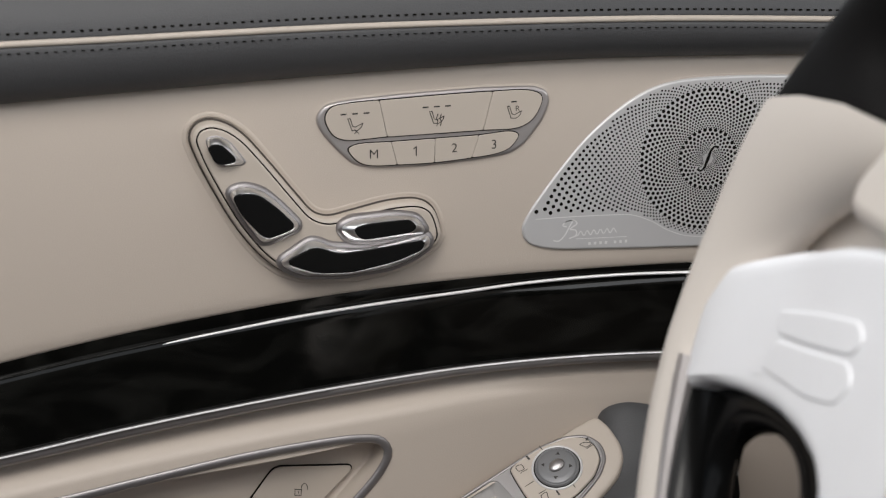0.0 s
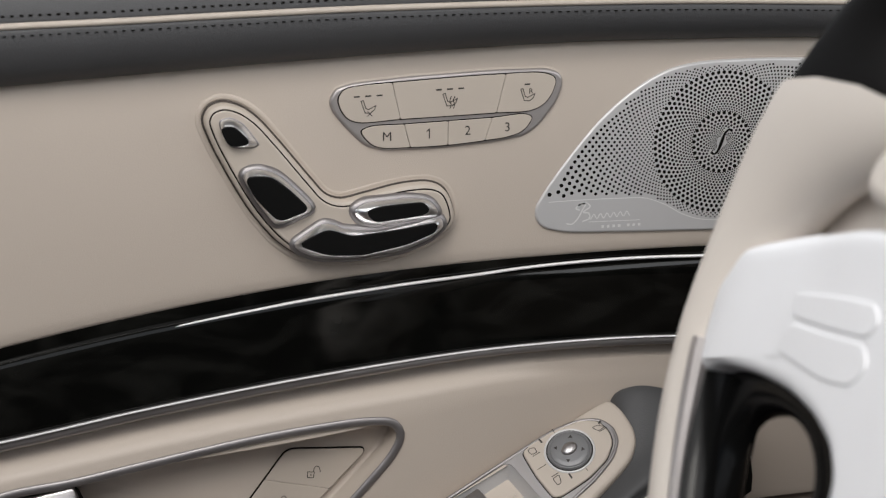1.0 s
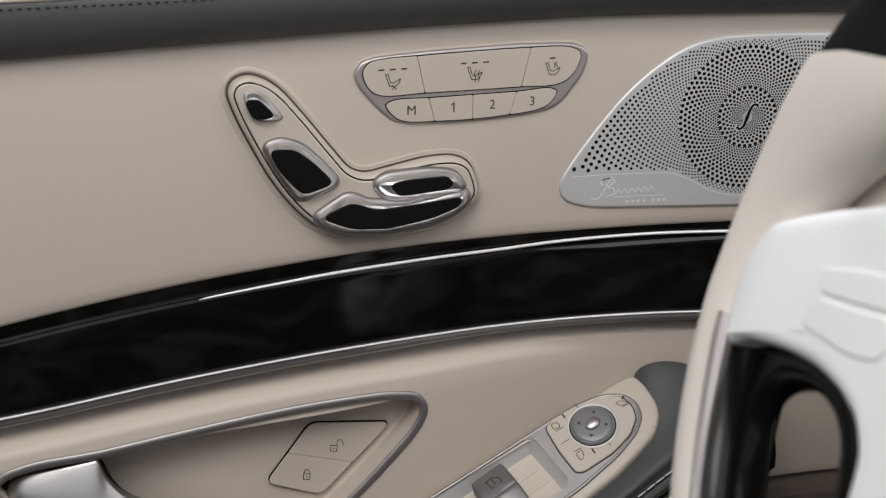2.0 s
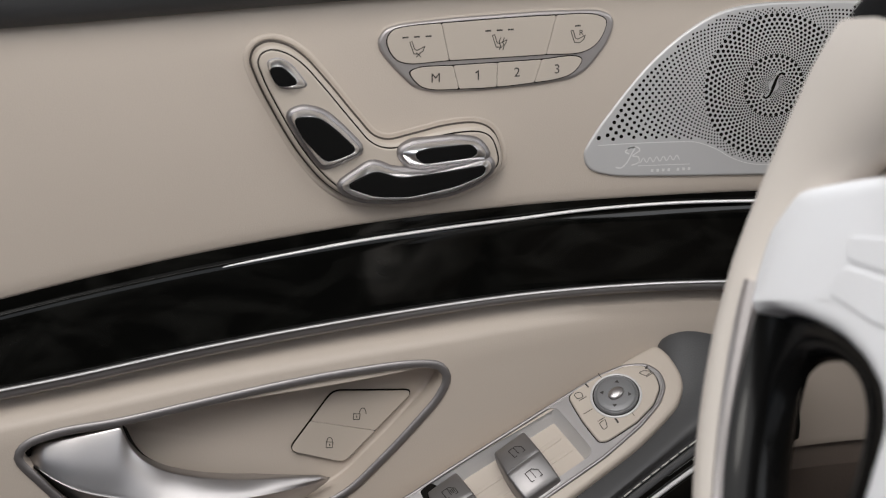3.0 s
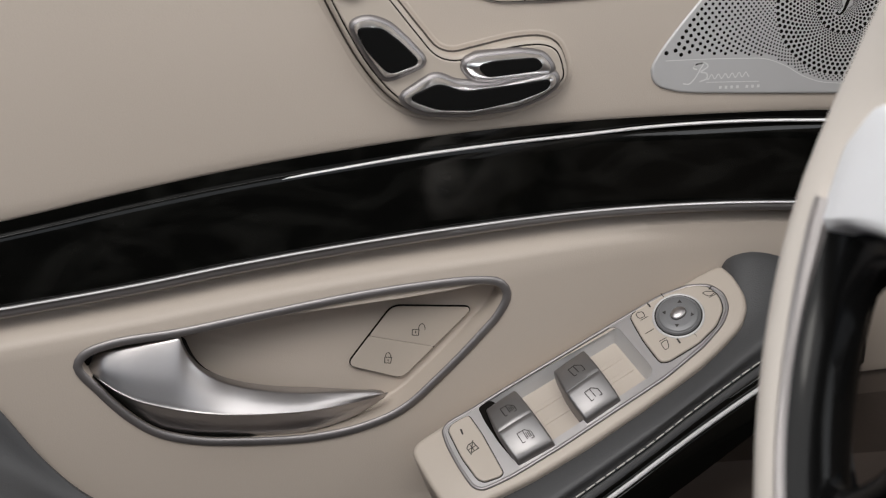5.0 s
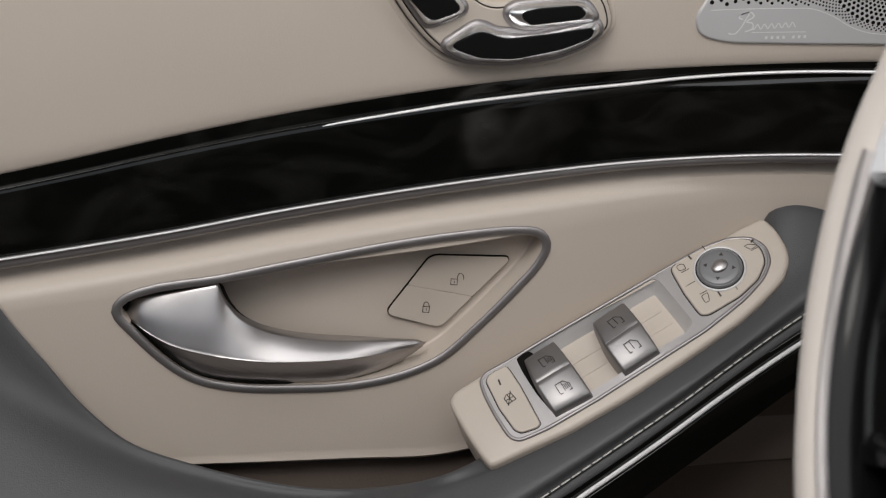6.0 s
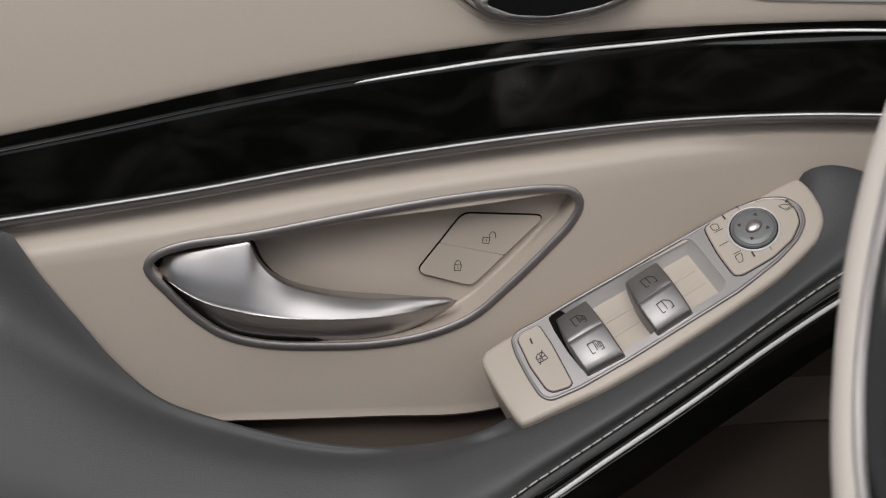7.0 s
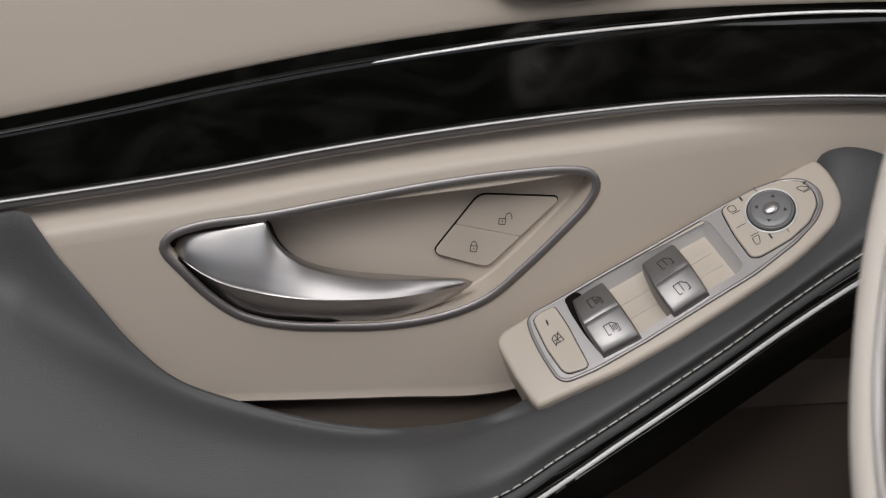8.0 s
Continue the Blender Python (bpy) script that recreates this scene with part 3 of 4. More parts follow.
TOPS, LOWS = spline([(-60.3,870.8), (-57.1,875.9), (-49.5,877.6), (-24.1,879.0), (19.1,880.6), (45.6,880.1), (50.7,877.1), (49.3,870.2), (45.2,864.6), (38.4,861.2), (19.3,860.6), (-29.1,859.5), (-51.2,859.1), (-56.8,862.2)], 150, True), spline([(-49.1,854.8), (-44.8,857.1), (-27.1,857.7), (-4.9,858.3), (17.8,859.0), (35.5,859.9), (38.8,858.0), (34.1,851.2), (26.7,848.4), (13.5,846.8), (-5.2,845.4), (-23.8,845.2), (-38.7,845.7), (-44.3,848.0)], 150, True)
part("joint", slab(TOPS, DOOR, 0, 2.85, 0.1), GAP, memory_panel, "dark joint")
part("joint", slab(LOWS, DOOR, 0, 2.85, 0.1), GAP, memory_panel, "dark joint")
K = [np.array(q) for q in [(-33.4,880.0), (-28.8,858.3), (25.0,881.8), (19.3,859.2), (-27.7,859.1), (-23.8,843.8), (-4.9,859.5), (-5.2,844.0), (18.1,860.1), (13.2,845.3)]]


def keys(outline, cuts):
    pieces, rest = [], inset(outline, 0.5)
    for a, b in cuts:
        n = np.array([b[1] - a[1], a[0] - b[0]]) / np.linalg.norm(b - a) * 0.10
        pieces.append(split_outline(rest, a + n, b + n, -1))
        rest = split_outline(rest, a - n, b - n, 1)
    return [soften(even(q, 0.4)) for q in pieces + [rest]]


SEAT = ([(-3.8, 4.2), (-2.5, 4.5), (-1.2, 0.2), (0.2, -0.5), (4.4, 1.5), (3.6, -0.7), (1.4, -2.5), (-1.6, -2.3), (-3.8, 4.2)], True)
MARKS = [(-45.4, 866.0), (-4.3, 867.8), (35.6, 868.6)]
for i, o in enumerate(keys(TOPS, [(K[0], K[1]), (K[2], K[3])])):
    key = part("key", slab(o, DOOR, 0, 3.6, 0.2), BEIGE_KEY, memory_panel)
    c = np.array(MARKS[i])
    strokes = [([c + 0.9 * np.array(q) for q in SEAT[0][:-1]], True)]
    if i == 0:
        strokes += [([c + (-0.3, -3.8), c + (2.1, -1.4)], False), ([c + (-0.3, -1.4), c + (2.1, -3.8)], False)]
    if i == 1:
        strokes += [([c + (d, -3.6), c + (d + 0.6, -1.4), c + (d - 0.2, 0.4), c + (d + 0.7, 2.6)], False) for d in (0.2, 2.0)]
    icon("icon", DOOR, strokes, 0.42, 3.72, INK, key, "dark printed seat symbol")
    if i == 2:
        writing("R", DOOR, c + (1.9, 2.6), 3.72, 4.0, INK, key)
    n = 1 if i == 2 else 3
    for k in range(n):
        d = c + np.array(((k - (n - 1) / 2) * 5.7 + (0.2 if i < 2 else 0), 6.2 + (k - (n - 1) / 2) * 0.12))
        icon("lamp_mark", DOOR, [([d + (-1.5, -0.05), d + (1.5, 0.05)], False)], 0.75, 3.72, INK, key, "dark indicator dash")
for i, o in enumerate(keys(LOWS, [(K[4], K[5]), (K[6], K[7]), (K[8], K[9])])):
    key = part("key", slab(o, DOOR, 0, 3.6, 0.2), BEIGE_KEY, memory_panel)
    if i == 1:
        c = np.array((-14.8, 852.0))
        icon("lettering", DOOR, [([c + (-1.2, 1.3), c + (0.2, 2.3), c + (0.2, -2.3)], False)], 0.6, 3.72, INK, key)
        continue
    writing("M123"[i], DOOR, [(-36.0, 851.4), (-14.8, 852.0), (5.0, 852.6), (25.5, 853.4)][i], 3.72, 6.6, INK, key, spin=0)

# ---- loudspeaker ----
loudspeaker = thing("door_loudspeaker", "perforated satin metal loudspeaker cover set in the door", "loudspeaker")
PLATE = spline([(41.2,809.0), (44.7,816.6), (58.3,835.4), (76.0,855.6), (93.9,870.0), (109.0,878.2), (124.2,881.9), (155.4,883.1), (193.6,881.9), (229.4,879.6), (253.3,869.6), (259.0,840.2), (244.8,806.6), (215.8,790.1), (176.1,791.1), (134.1,792.9), (83.7,794.9), (54.4,797.1), (43.7,801.4)], 200, True)
part("lip", slab(inset(PLATE, -1.2), DOOR, -2, 0.6, 0.6), BEIGE, loudspeaker, "beige leather lip")
part("cover", slab(PLATE, DOOR, -2, 2.0, 1.3), PLATE_METAL, loudspeaker, "satin silver perforated cover")
BADGE = [(48.4,813.1), (64.8,813.3), (89.4,813.0), (100.3,812.4), (111.4,808.4), (121.0,802.9), (130.6,799.5), (141.9,798.2)]
bx = spline(BADGE, 60)
holes = bmesh.new()
inner = inset(PLATE, 3.0)
CX, CZ = 141.6, 840.0
SECT = [(math.cos(a), math.sin(a)) for a in np.linspace(0, 2 * math.pi, 8, endpoint=False)]
EMBLEM = spline([(136.0, 834.9), (137.6, 833.7), (139.6, 835.2), (141.6, 840.0), (143.4, 844.6), (145.4, 846.4), (147.2, 845.6)], 24)
# three zones round the emblem: in each the holes begin small and grow outwards
for n, r0, r1, step, size in ((32, 3.0, 15.8, 0.16, 0.067), (74, 16.4, 37.6, 0.069, 0.0285), (98, 38.0, 118.0, 0.026, 0.0122)):
    r, k = r0, 0
    while r < r1:
        for i in range(n):
            a = 2 * math.pi * (i + 0.5 * (k % 2)) / n + 0.05
            x, z = CX + r * math.cos(a), CZ + r * math.sin(a)
            s = r * size
            if inside(inner, x, z) and z > (np.interp(x, bx[:, 0], bx[:, 1]) if x < bx[-1, 0] else 797) + 1.0 + s and np.min(np.hypot(EMBLEM[:, 0] - x, EMBLEM[:, 1] - z)) > 1.25:
                holes.faces.new([holes.verts.new(DOOR.at((x + s * u, z + s * v), 2.08)) for u, v in SECT])
        k += 1
        r *= 1 + step
tagged(part("perforation", holes, GAP, loudspeaker, "round sound holes"), kind="stuff")
bm = bmesh.new()
ribbon(bm, DOOR, spline(BADGE, 60), 0.45, 2.12)
part("badge_edge", bm, EMBOSS, loudspeaker, "fine raised edge above the badge")
bm = bmesh.new()
scrawl = [(x, 804.0 + 0.12 * (x - 70) * 0.3 + 1.25 * math.sin(1.75 * x)) for x in np.arange(70.0, 93.0, 0.5)]
strokes = [([(58, 801.2), (61, 800.8), (64, 803.5), (66.5, 808), (68, 811), (66, 811.4), (63, 809), (65, 808)], 0.75), ([(64, 810.6), (69, 811.4), (70.6, 809.6), (67, 806.8), (70, 806), (70.4, 803.4), (66.5, 801.8)], 0.75), (scrawl, 0.55), ([(70, 801.4), (98, 800.9)], 0.4)]
strokes += [([(x, 798.5), (x + 1.4, 798.45)], 1.5) for x in (77.0, 80.0, 83.0, 86.0, 91.0, 94.0, 97.0)]
for line, w in strokes:
    ribbon(bm, DOOR, spline(line, 60), w, 2.14)
part("badge", bm, EMBOSS, loudspeaker, "embossed maker's badge as plain strokes")
part("emblem", tube([(x, -2.2, z) for x, z in EMBLEM], 0.85, 6, taper=np.interp(np.linspace(0, 1, 24), [0, 0.1, 0.5, 0.9, 1], [0.9, 0.6, 1.1, 0.6, 0.9])), GAP, loudspeaker, "black curved emblem")

# ---- armrest ----
armrest = thing("armrest", "dark grey leather armrest with light stitching on the door", "armrest")
A = [(-445.9,-4.0,670.6), (-392.2,-4.0,678.3), (-345.7,-6.0,686.5), (-323.6,-8.0,691.2), (-311.3,-11.0,691.9), (-306.6,-12.0,685.0), (-298.4,-14.0,671.5), (-281.4,-18.0,648.8), (-264.0,-22.0,626.2), (-243.1,-27.0,608.2), (-213.1,-33.0,597.2), (-180.0,-40.0,589.4), (-149.4,-45.0,585.4), (-115.4,-46.0,585.0), (-89.6,-63.1,599.5), (-65.8,-56.0,606.3), (-23.6,-44.0,625.3), (22.3,-30.7,650.3), (63.4,-16.2,675.6), (82.7,-1.0,693.3), (87.0,-3.0,704.9), (96.8,-6.0,709.7), (108.1,-8.0,709.2), (121.2,-10.0,705.5), (158.5,-14.0,693.7)]
B = [(-421.9,-30.0,700.7), (-375.0,-34.0,670.5), (-326.0,-40.0,640.1), (-287.8,-46.0,618.9), (-248.7,-52.0,600.9), (-208.6,-58.0,589.3), (-167.8,-62.0,581.7), (-134.6,-64.0,581.6), (-102.0,-71.5,590.8), (-69.1,-73.6,602.1), (-29.7,-70.9,618.3), (13.9,-62.2,639.3), (58.7,-51.0,662.4), (84.5,-39.4,679.2), (99.7,-31.1,690.1), (118.2,-31.1,696.5), (145.8,-41.7,699.0)]
C = [(-452.1,-85.0,591.9), (-378.3,-85.0,585.0), (-302.9,-85.0,571.8), (-251.0,-87.0,561.8), (-197.9,-88.0,552.6), (-143.4,-88.0,550.6), (-92.2,-96.8,572.2), (-60.9,-89.8,587.8), (-2.8,-75.7,617.5), (26.8,-68.1,632.9), (57.0,-59.1,649.4), (97.9,-48.7,670.7), (146.8,-41.2,692.7)]
D = [(-453.7,-88.0,578.8), (-379.7,-88.0,571.7), (-304.1,-87.0,557.5), (-252.1,-88.0,546.6), (-198.7,-89.0,537.8), (-143.7,-89.0,538.2), (-88.7,-100.7,567.0), (-57.3,-93.0,583.1), (0.8,-79.0,612.7), (30.5,-70.9,628.5), (60.6,-62.3,644.8), (100.0,-52.2,665.3), (146.5,-43.3,687.5)]
fa, fb = spline(A, 120), spline(B, 120)
shift = np.clip((-60 - fa[:, 0]) / 80, 0, 1)
turn = fa * 0.38 + fb * 0.62
turn[:, 1] = turn[:, 1] * (1 - shift) + (fa[:, 1] * 0.72 + fb[:, 1] * 0.28) * shift
rails = [[(x, y + 14, z - 16) for x, y, z in A], [(x, y + 3, z - 2.5) for x, y, z in A], [(x, y - 1.5, z) for x, y, z in A], turn, B, list(spline(B, 60) * 0.4 + spline(C, 60) * 0.6 + (0, -4.0, 3.0)), [(x, y + 0.6, z + 3) for x, y, z in C], [(x, y, z) for x, y, z in C], [(x, y + 2.5, z - 0.8) for x, y, z in C], [(x, y + 1, z - 1.8) for x, y, z in C], [(x, y + 3.2, z) for x, y, z in D], [(x, y + 9, z - 4) for x, y, z in D]]
part("pad", sheet(loft(rails, 160, 4)), GREY, armrest, "dark grey leather pad")
seam = spline([(x, y + 1.0, z + 0.2) for x, y, z in C], 1200)
run = np.concatenate([[0], np.cumsum(np.linalg.norm(np.diff(seam, axis=0), axis=1))])
for s in np.arange(240, run[-1] - 8, 6.2):
    a, b = (np.array([np.interp(s + k, run, seam[:, i]) for i in range(3)]) for k in (0, 5.0))
    m = np.array((0, -1.2, 0.9))
    part("stitch", tube([a + m * 0.7, (a * 2 + b) / 3 + m, (a + 2 * b) / 3 + m, b + m * 0.7], 0.45, 5), THREAD, armrest)
E = [(-459.8,-83.0,551.3), (-307.0,-85.0,530.7), (-199.9,-87.0,511.1), (-115.3,-84.0,532.1), (-72.4,-93.8,568.5), (-31.8,-83.9,590.6), (12.1,-73.4,614.1), (57.4,-60.7,638.4), (96.6,-51.6,658.3), (147.2,-43.4,681.4)]
G = [(-469.2,-70.0,517.3), (-311.6,-72.0,495.1), (-200.9,-73.0,477.0), (-98.7,-68.0,504.3), (-43.0,-87.9,558.9), (-16.6,-82.4,571.8), (28.0,-71.6,597.0), (58.4,-63.5,613.1), (91.5,-56.1,632.1), (148.4,-46.3,661.0)]
up = [(x, y + 4, z + 1.5) for x, y, z in D]
n = 160
ru, re, rg = spline(up, n), spline(E, n), spline(G, n)
gloss = np.array([ru, ru * 0.92 + re * 0.08 + (0, -0.6, 0), ru * 0.5 + re * 0.5 + (0, -0.8, 0), re * 0.96 + ru * 0.04 + (0, 0, 0), re + (0, 0.5, -0.5), re * 0.9 + rg * 0.1 + (0, -2.0, 0), re * 0.5 + rg * 0.5 + (0, -3, 0), re * 0.05 + rg * 0.95, rg + (0, 14, 0)])
part("lacquer_strip", sheet(gloss), PIANO, armrest, "glossy black strip under the pad")
part("chrome_line", tube(re + (0, -1.2, 0), 1.25, 8), BRIGHT, armrest, "bright chrome line in the black strip")

# ---- window switch console ----
CON = Plane([-3.3, -45.0, 649.3], *((0.8474, 0.2542, 0.4661), (-0.4528, 0.8044, 0.3846), (-0.2771, -0.537, 0.7968)))
console = thing("window_switch_panel", "beige window and mirror switch console on the armrest", "switch panel")
BODY = spline(rounded([(-78.7,34.2), (-73.8,37.1), (-62.9,36.4), (-36.2,33.9), (-3.1,30.1), (29.3,25.2), (62.2,20.6), (95.9,16.7), (108.4,13.9), (108.8,4.7), (105.7,-7.6), (101.2,-14.7), (91.7,-20.8), (75.4,-23.6), (59.7,-25.1), (24.8,-24.1), (-9.0,-22.1), (-40.8,-18.1), (-70.3,-11.3), (-83.6,-8.3), (-82.5,12.0)], 3, 3), 170, True)
BEZ = even(spline(rounded([(-59.8,33.3), (-55.0,35.0), (-42.2,33.1), (-20.4,31.1), (12.8,27.2), (54.6,22.5), (72.8,20.0), (87.3,15.3), (95.8,8.0), (97.7,-1.2), (93.8,-9.4), (85.0,-14.8), (69.4,-18.1), (43.2,-19.2), (12.9,-16.9), (-20.5,-14.5), (-49.3,-11.1), (-64.4,-7.2), (-67.1,-2.5), (-65.8,11.0), (-63.0,25.2)], 3, 3), 200, True), 2.0)
WELL = rounded([(-36.8,31.7), (44.5,22.2), (41.5,-13.5), (-41.1,-7.2)], 5.5, 7)


def plate_with_hole(outer, hole, plane, h0, h1):
    """A flat plate with an opening and a wall down to h0 inside it."""
    bm = bmesh.new()
    a = [bm.verts.new(plane.at(q, h1)) for q in outer]
    b = [bm.verts.new(plane.at(q, h1)) for q in hole]
    ea = [bm.edges.new((a[i], a[(i + 1) % len(a)])) for i in range(len(a))]
    eb = [bm.edges.new((b[i], b[(i + 1) % len(b)])) for i in range(len(b))]
    bmesh.ops.triangle_fill(bm, use_beauty=True, edges=ea + eb)
    for loop, h in ((a, -1.0), (b, h0)):
        ring = outer if loop is a else hole
        c = [bm.verts.new(plane.at(q, h)) for q in ring]
        for i in range(len(loop)):
            bm.faces.new((loop[i], loop[(i + 1) % len(loop)], c[(i + 1) % len(c)], c[i]))
    return bm


bm = bmesh.new()
vs = rings(bm, [[CON.at(q, h) for q in inset(BODY, d)] for d, h in ((0, -34), (0, -2.6), (0.35, -1.3), (1.3, -0.35), (2.6, 0))], cap=False)
rim_edges = [bm.edges.get((vs[-1][i], vs[-1][(i + 1) % len(vs[-1])])) for i in range(len(vs[-1]))]
hole = [bm.verts.new(CON.at(q, 0)) for q in inset(WELL, -0.4)]
rim_edges += [bm.edges.new((hole[i], hole[(i + 1) % len(hole)])) for i in range(len(hole))]
bmesh.ops.triangle_fill(bm, use_beauty=True, edges=rim_edges)
part("body", bm, BEIGE_SOFT, console, "beige soft-touch console body")
part("bezel", plate_with_hole(BEZ, WELL, CON, -0.5, 1.0), SILVER, console, "satin silver bezel")
part("bezel_edge", frame_ring(inset(BEZ, -0.3), CON, 0.5, 2.0, 0.8), FRAME_METAL, console, "rounded satin bezel edge")
bm = bmesh.new()
rings(bm, [[CON.at(q, h) for q in inset(WELL, d)] for d, h in ((-0.2, 0.6), (0.5, -0.6), (2.8, -6.0), (4.2, -8.6))], cap=False)
part("well_wall", bm, PLATE_METAL, console, "satin silver sloping wall of the finger well")
bm = bmesh.new()
bm.faces.new([bm.verts.new(CON.at(q, -8.4)) for q in inset(WELL, 3.2)])
part("well", bm, BEIGE_SOFT, console, "beige finger well")
for v in (12.0, 3.0):
    bar = [(-32, v + 5.7), (37, v - 1.1), (37, v - 3.6), (-32, v + 3.2)]
    part("well_rib", slab(even(rounded(bar, 1.0, 3), 1.5), CON, -9.0, -8.0, 0.4), BEIGE_SOFT, console, "low moulded rib in the well", 10)
o = even(rounded([(-57.6,30.5), (-53.6,32.1), (-44.5,30.5), (-45.9,17.3), (-50.7,-6.6), (-53.1,-7.4), (-61.0,-4.5), (-62.6,-1.1), (-61.5,13.4)], 2.0, 4))
key = part("child_lock_key", slab(o, CON, 0, 2.2, 0.7), BEIGE_KEY, console, "beige rear window lock key")
part("joint", slab(inset(o, -0.45), CON, 0, 1.15, 0.1), GAP, console, "dark joint")
c = np.array((-54.4, 14.2))
ic = [([c + q for q in ((-2.4, -2.0), (-2.2, 1.4), (-0.4, 2.6), (2.2, 2.2), (2.4, -2.4))], True), ([c + (-2.8, -3.0), c + (2.8, 3.2)], False), ([c + (-2.4, 0.2), c + (2.3, -0.3)], False), ([c + (0, -2.0), c + (0.2, 2.2)], False)]
icon("icon", CON, ic, 0.5, 2.35, INK, key, "dark printed crossed window symbol")
icon("lamp_mark", CON, [([(-53.4, 23.2), (-52.4, 26.4)], False)], 0.9, 2.35, INK, key, "dark indicator dash")


def window_switch(corners, marks, ribbed):
    """A domed rocker between four corners (far left, far right, near right, near left)."""
    a, b, c, d = (np.array(q) for q in corners)
    bm = bmesh.new()
    heights = [(0.0, -9.5), (0.0, 0.5), (0.02, 2.6), (0.06, 4.0), (0.15, 5.4), (0.3, 6.6), (0.42, 7.2), (0.475, 7.4), (0.487, 7.1), (0.50, 7.4), (0.56, 7.4), (0.75, 6.7), (0.88, 5.6), (0.95, 4.6), (0.985, 3.2), (1.0, 1.0), (1.0, -9.5)]
    grid = []
    for s, h in heights:
        row = []
        for u, drop in ((0, -99), (0, 1.3), (0.02, 0.4), (0.06, 0), (0.5, -0.25), (0.94, 0), (0.98, 0.4), (1, 1.3), (1, -99)):
            q = a + (b - a) * u
            r = d + (c - d) * u
            bow = 1.8 * math.sin(math.pi * s) * (1 if u < 0.5 else 0.0)
            w = q + (r - q) * s + np.array((-bow * (0.5 - u) * 2, 0)) * (u < 0.5)
            row.append(bm.verts.new(CON.at(w, -9.5 if drop == -99 else max(-9.5, h - drop))))
        grid.append(row)
    for i in range(len(grid) - 1):
        for j in range(len(grid[0]) - 1):
            bm.faces.new((grid[i][j], grid[i][j + 1], grid[i + 1][j + 1], grid[i + 1][j]))
    ob = part("window_switch", bm, ROCKER, console, "domed satin silver window rocker")
    for s, h in zip((0.27, 0.74), (6.45, 6.85)):
        m = (a + (b - a) * 0.5) * (1 - s) + (d + (c - d) * 0.5) * s
        e = (c - d) / np.linalg.norm(c - d)
        v = np.array((-e[1], e[0]))
        tilt = -0.185 if s < 0.5 else 0.155
        e3, v3 = CON.u * e[0] + CON.v * e[1], (CON.u * v[0] + CON.v * v[1] + CON.n * tilt).normalized()
        face = Plane(CON.at(m, h + 0.38) * 1000, e3, v3, e3.cross(v3))
        q = lambda x, y: np.array((x, y)) * 1.08
        strokes = [([q(-3.0, -2.6), q(-3.2, 2.6), q(0.6, 2.8), q(3.0, 0.6), q(3.0, -2.6), q(1.6, -2.6)], False), ([q(-3.0, -2.6), q(-1.6, -2.6)], False), ([q(-0.3, 2.6), q(-0.2, -2.0)], False)]
        if ribbed:
            strokes += [([q(0.6 + 0.8 * k, -1.6), q(0.5 + 0.8 * k, 1.2)], False) for k in range(3)]
        icon("icon", face, strokes, 0.45, 0.0, INK, ob, "dark engraved window symbol")


slot = [(-38.4, 31.0), (-31, 30.6), (-28, 20), (-32, -6.0), (-42.6, -5.4), (-42.4, 8), (-40.6, 22)]
part("slot", slab(even(rounded(slot, 2.0, 4), 1.5), CON, -9.5, 1.15, 0.2), GAP, console, "black slot beside the rocker")
window_switch([(-36.0, 27.2), (-18.2, 26.2), (-22.0, -12.0), (-42.6, -8.7)], 0, True)
window_switch([(3.2, 21.4), (22.2, 20.6), (18.0, -14.4), (-2.8, -13.2)], 0, False)
MIR = even(spline(rounded([(52.7,20.2), (58.6,20.7), (73.4,18.5), (87.5,13.4), (94.0,6.8), (94.1,-1.5), (90.7,-8.3), (81.7,-13.5), (68.2,-15.3), (50.0,-13.3), (46.7,-10.8), (48.5,4.2)], 2.5, 4), 140, True), 1.2)
part("joint", slab(inset(MIR, -0.5), CON, 0, 1.15, 0.1), GAP, console, "dark joint")
mirror = part("mirror_key_plate", slab(MIR, CON, 0, 2.2, 0.9), BEIGE_KEY, console, "beige mirror key plate")
icon("joint", CON, [([(73.2, 19.8), (72.7, 16.2)], False), ([(70.6, -7.8), (69.7, -12.0)], False), ([(51.6, 6.6), (57.0, 5.9)], False)], 0.35, 2.35, GAP, mirror, "dark key joint")
for outline, bar in (([(55.4, 18.6), (56.9, 19.0), (59.2, 17.7), (58.3, 14.5), (55.1, 15.6)], [(54.9, 14.3), (59.5, 13.6)]), ([(53.7, -2.9), (57.6, -3.3), (55.2, -7.7), (52.8, -7.4)], [(53.9, -1.6), (58.1, -2.3)]), ([(88.6, 5.5), (91.2, 5.0), (94.2, 1.4), (90.1, 1.5)], [(89.7, 1.0), (94.5, 0.3)])):
    icon("icon", CON, [(rounded(outline, 0.9, 3), True), (bar, False)], 0.42, 2.35, INK, mirror, "dark printed mirror symbol")
for line in ([(64.2, 19.9), (64.0, 17.0)], [(61.6, -6.3), (61.0, -9.6)], [(92.8, 4.8), (94.9, 5.6)]):
    icon("lamp_mark", CON, [(line, False)], 0.95, 2.35, INK, mirror, "dark indicator dash")
disc = lambda r, n=48, c=(71.0, 3.4): np.array([(c[0] + r * math.cos(t), c[1] + r * math.sin(t)) for t in np.linspace(0, 2 * math.pi, n, endpoint=False)])
part("knob_edge", frame_ring(disc(13.5), CON, 2.1, 1.5, 0.7), PLATE_METAL, console, "thin bright ring round the knob")
part("knob_ring", slab(disc(12.5), CON, 0, 2.5, 0.2), PIANO, console, "black ring round the mirror knob")
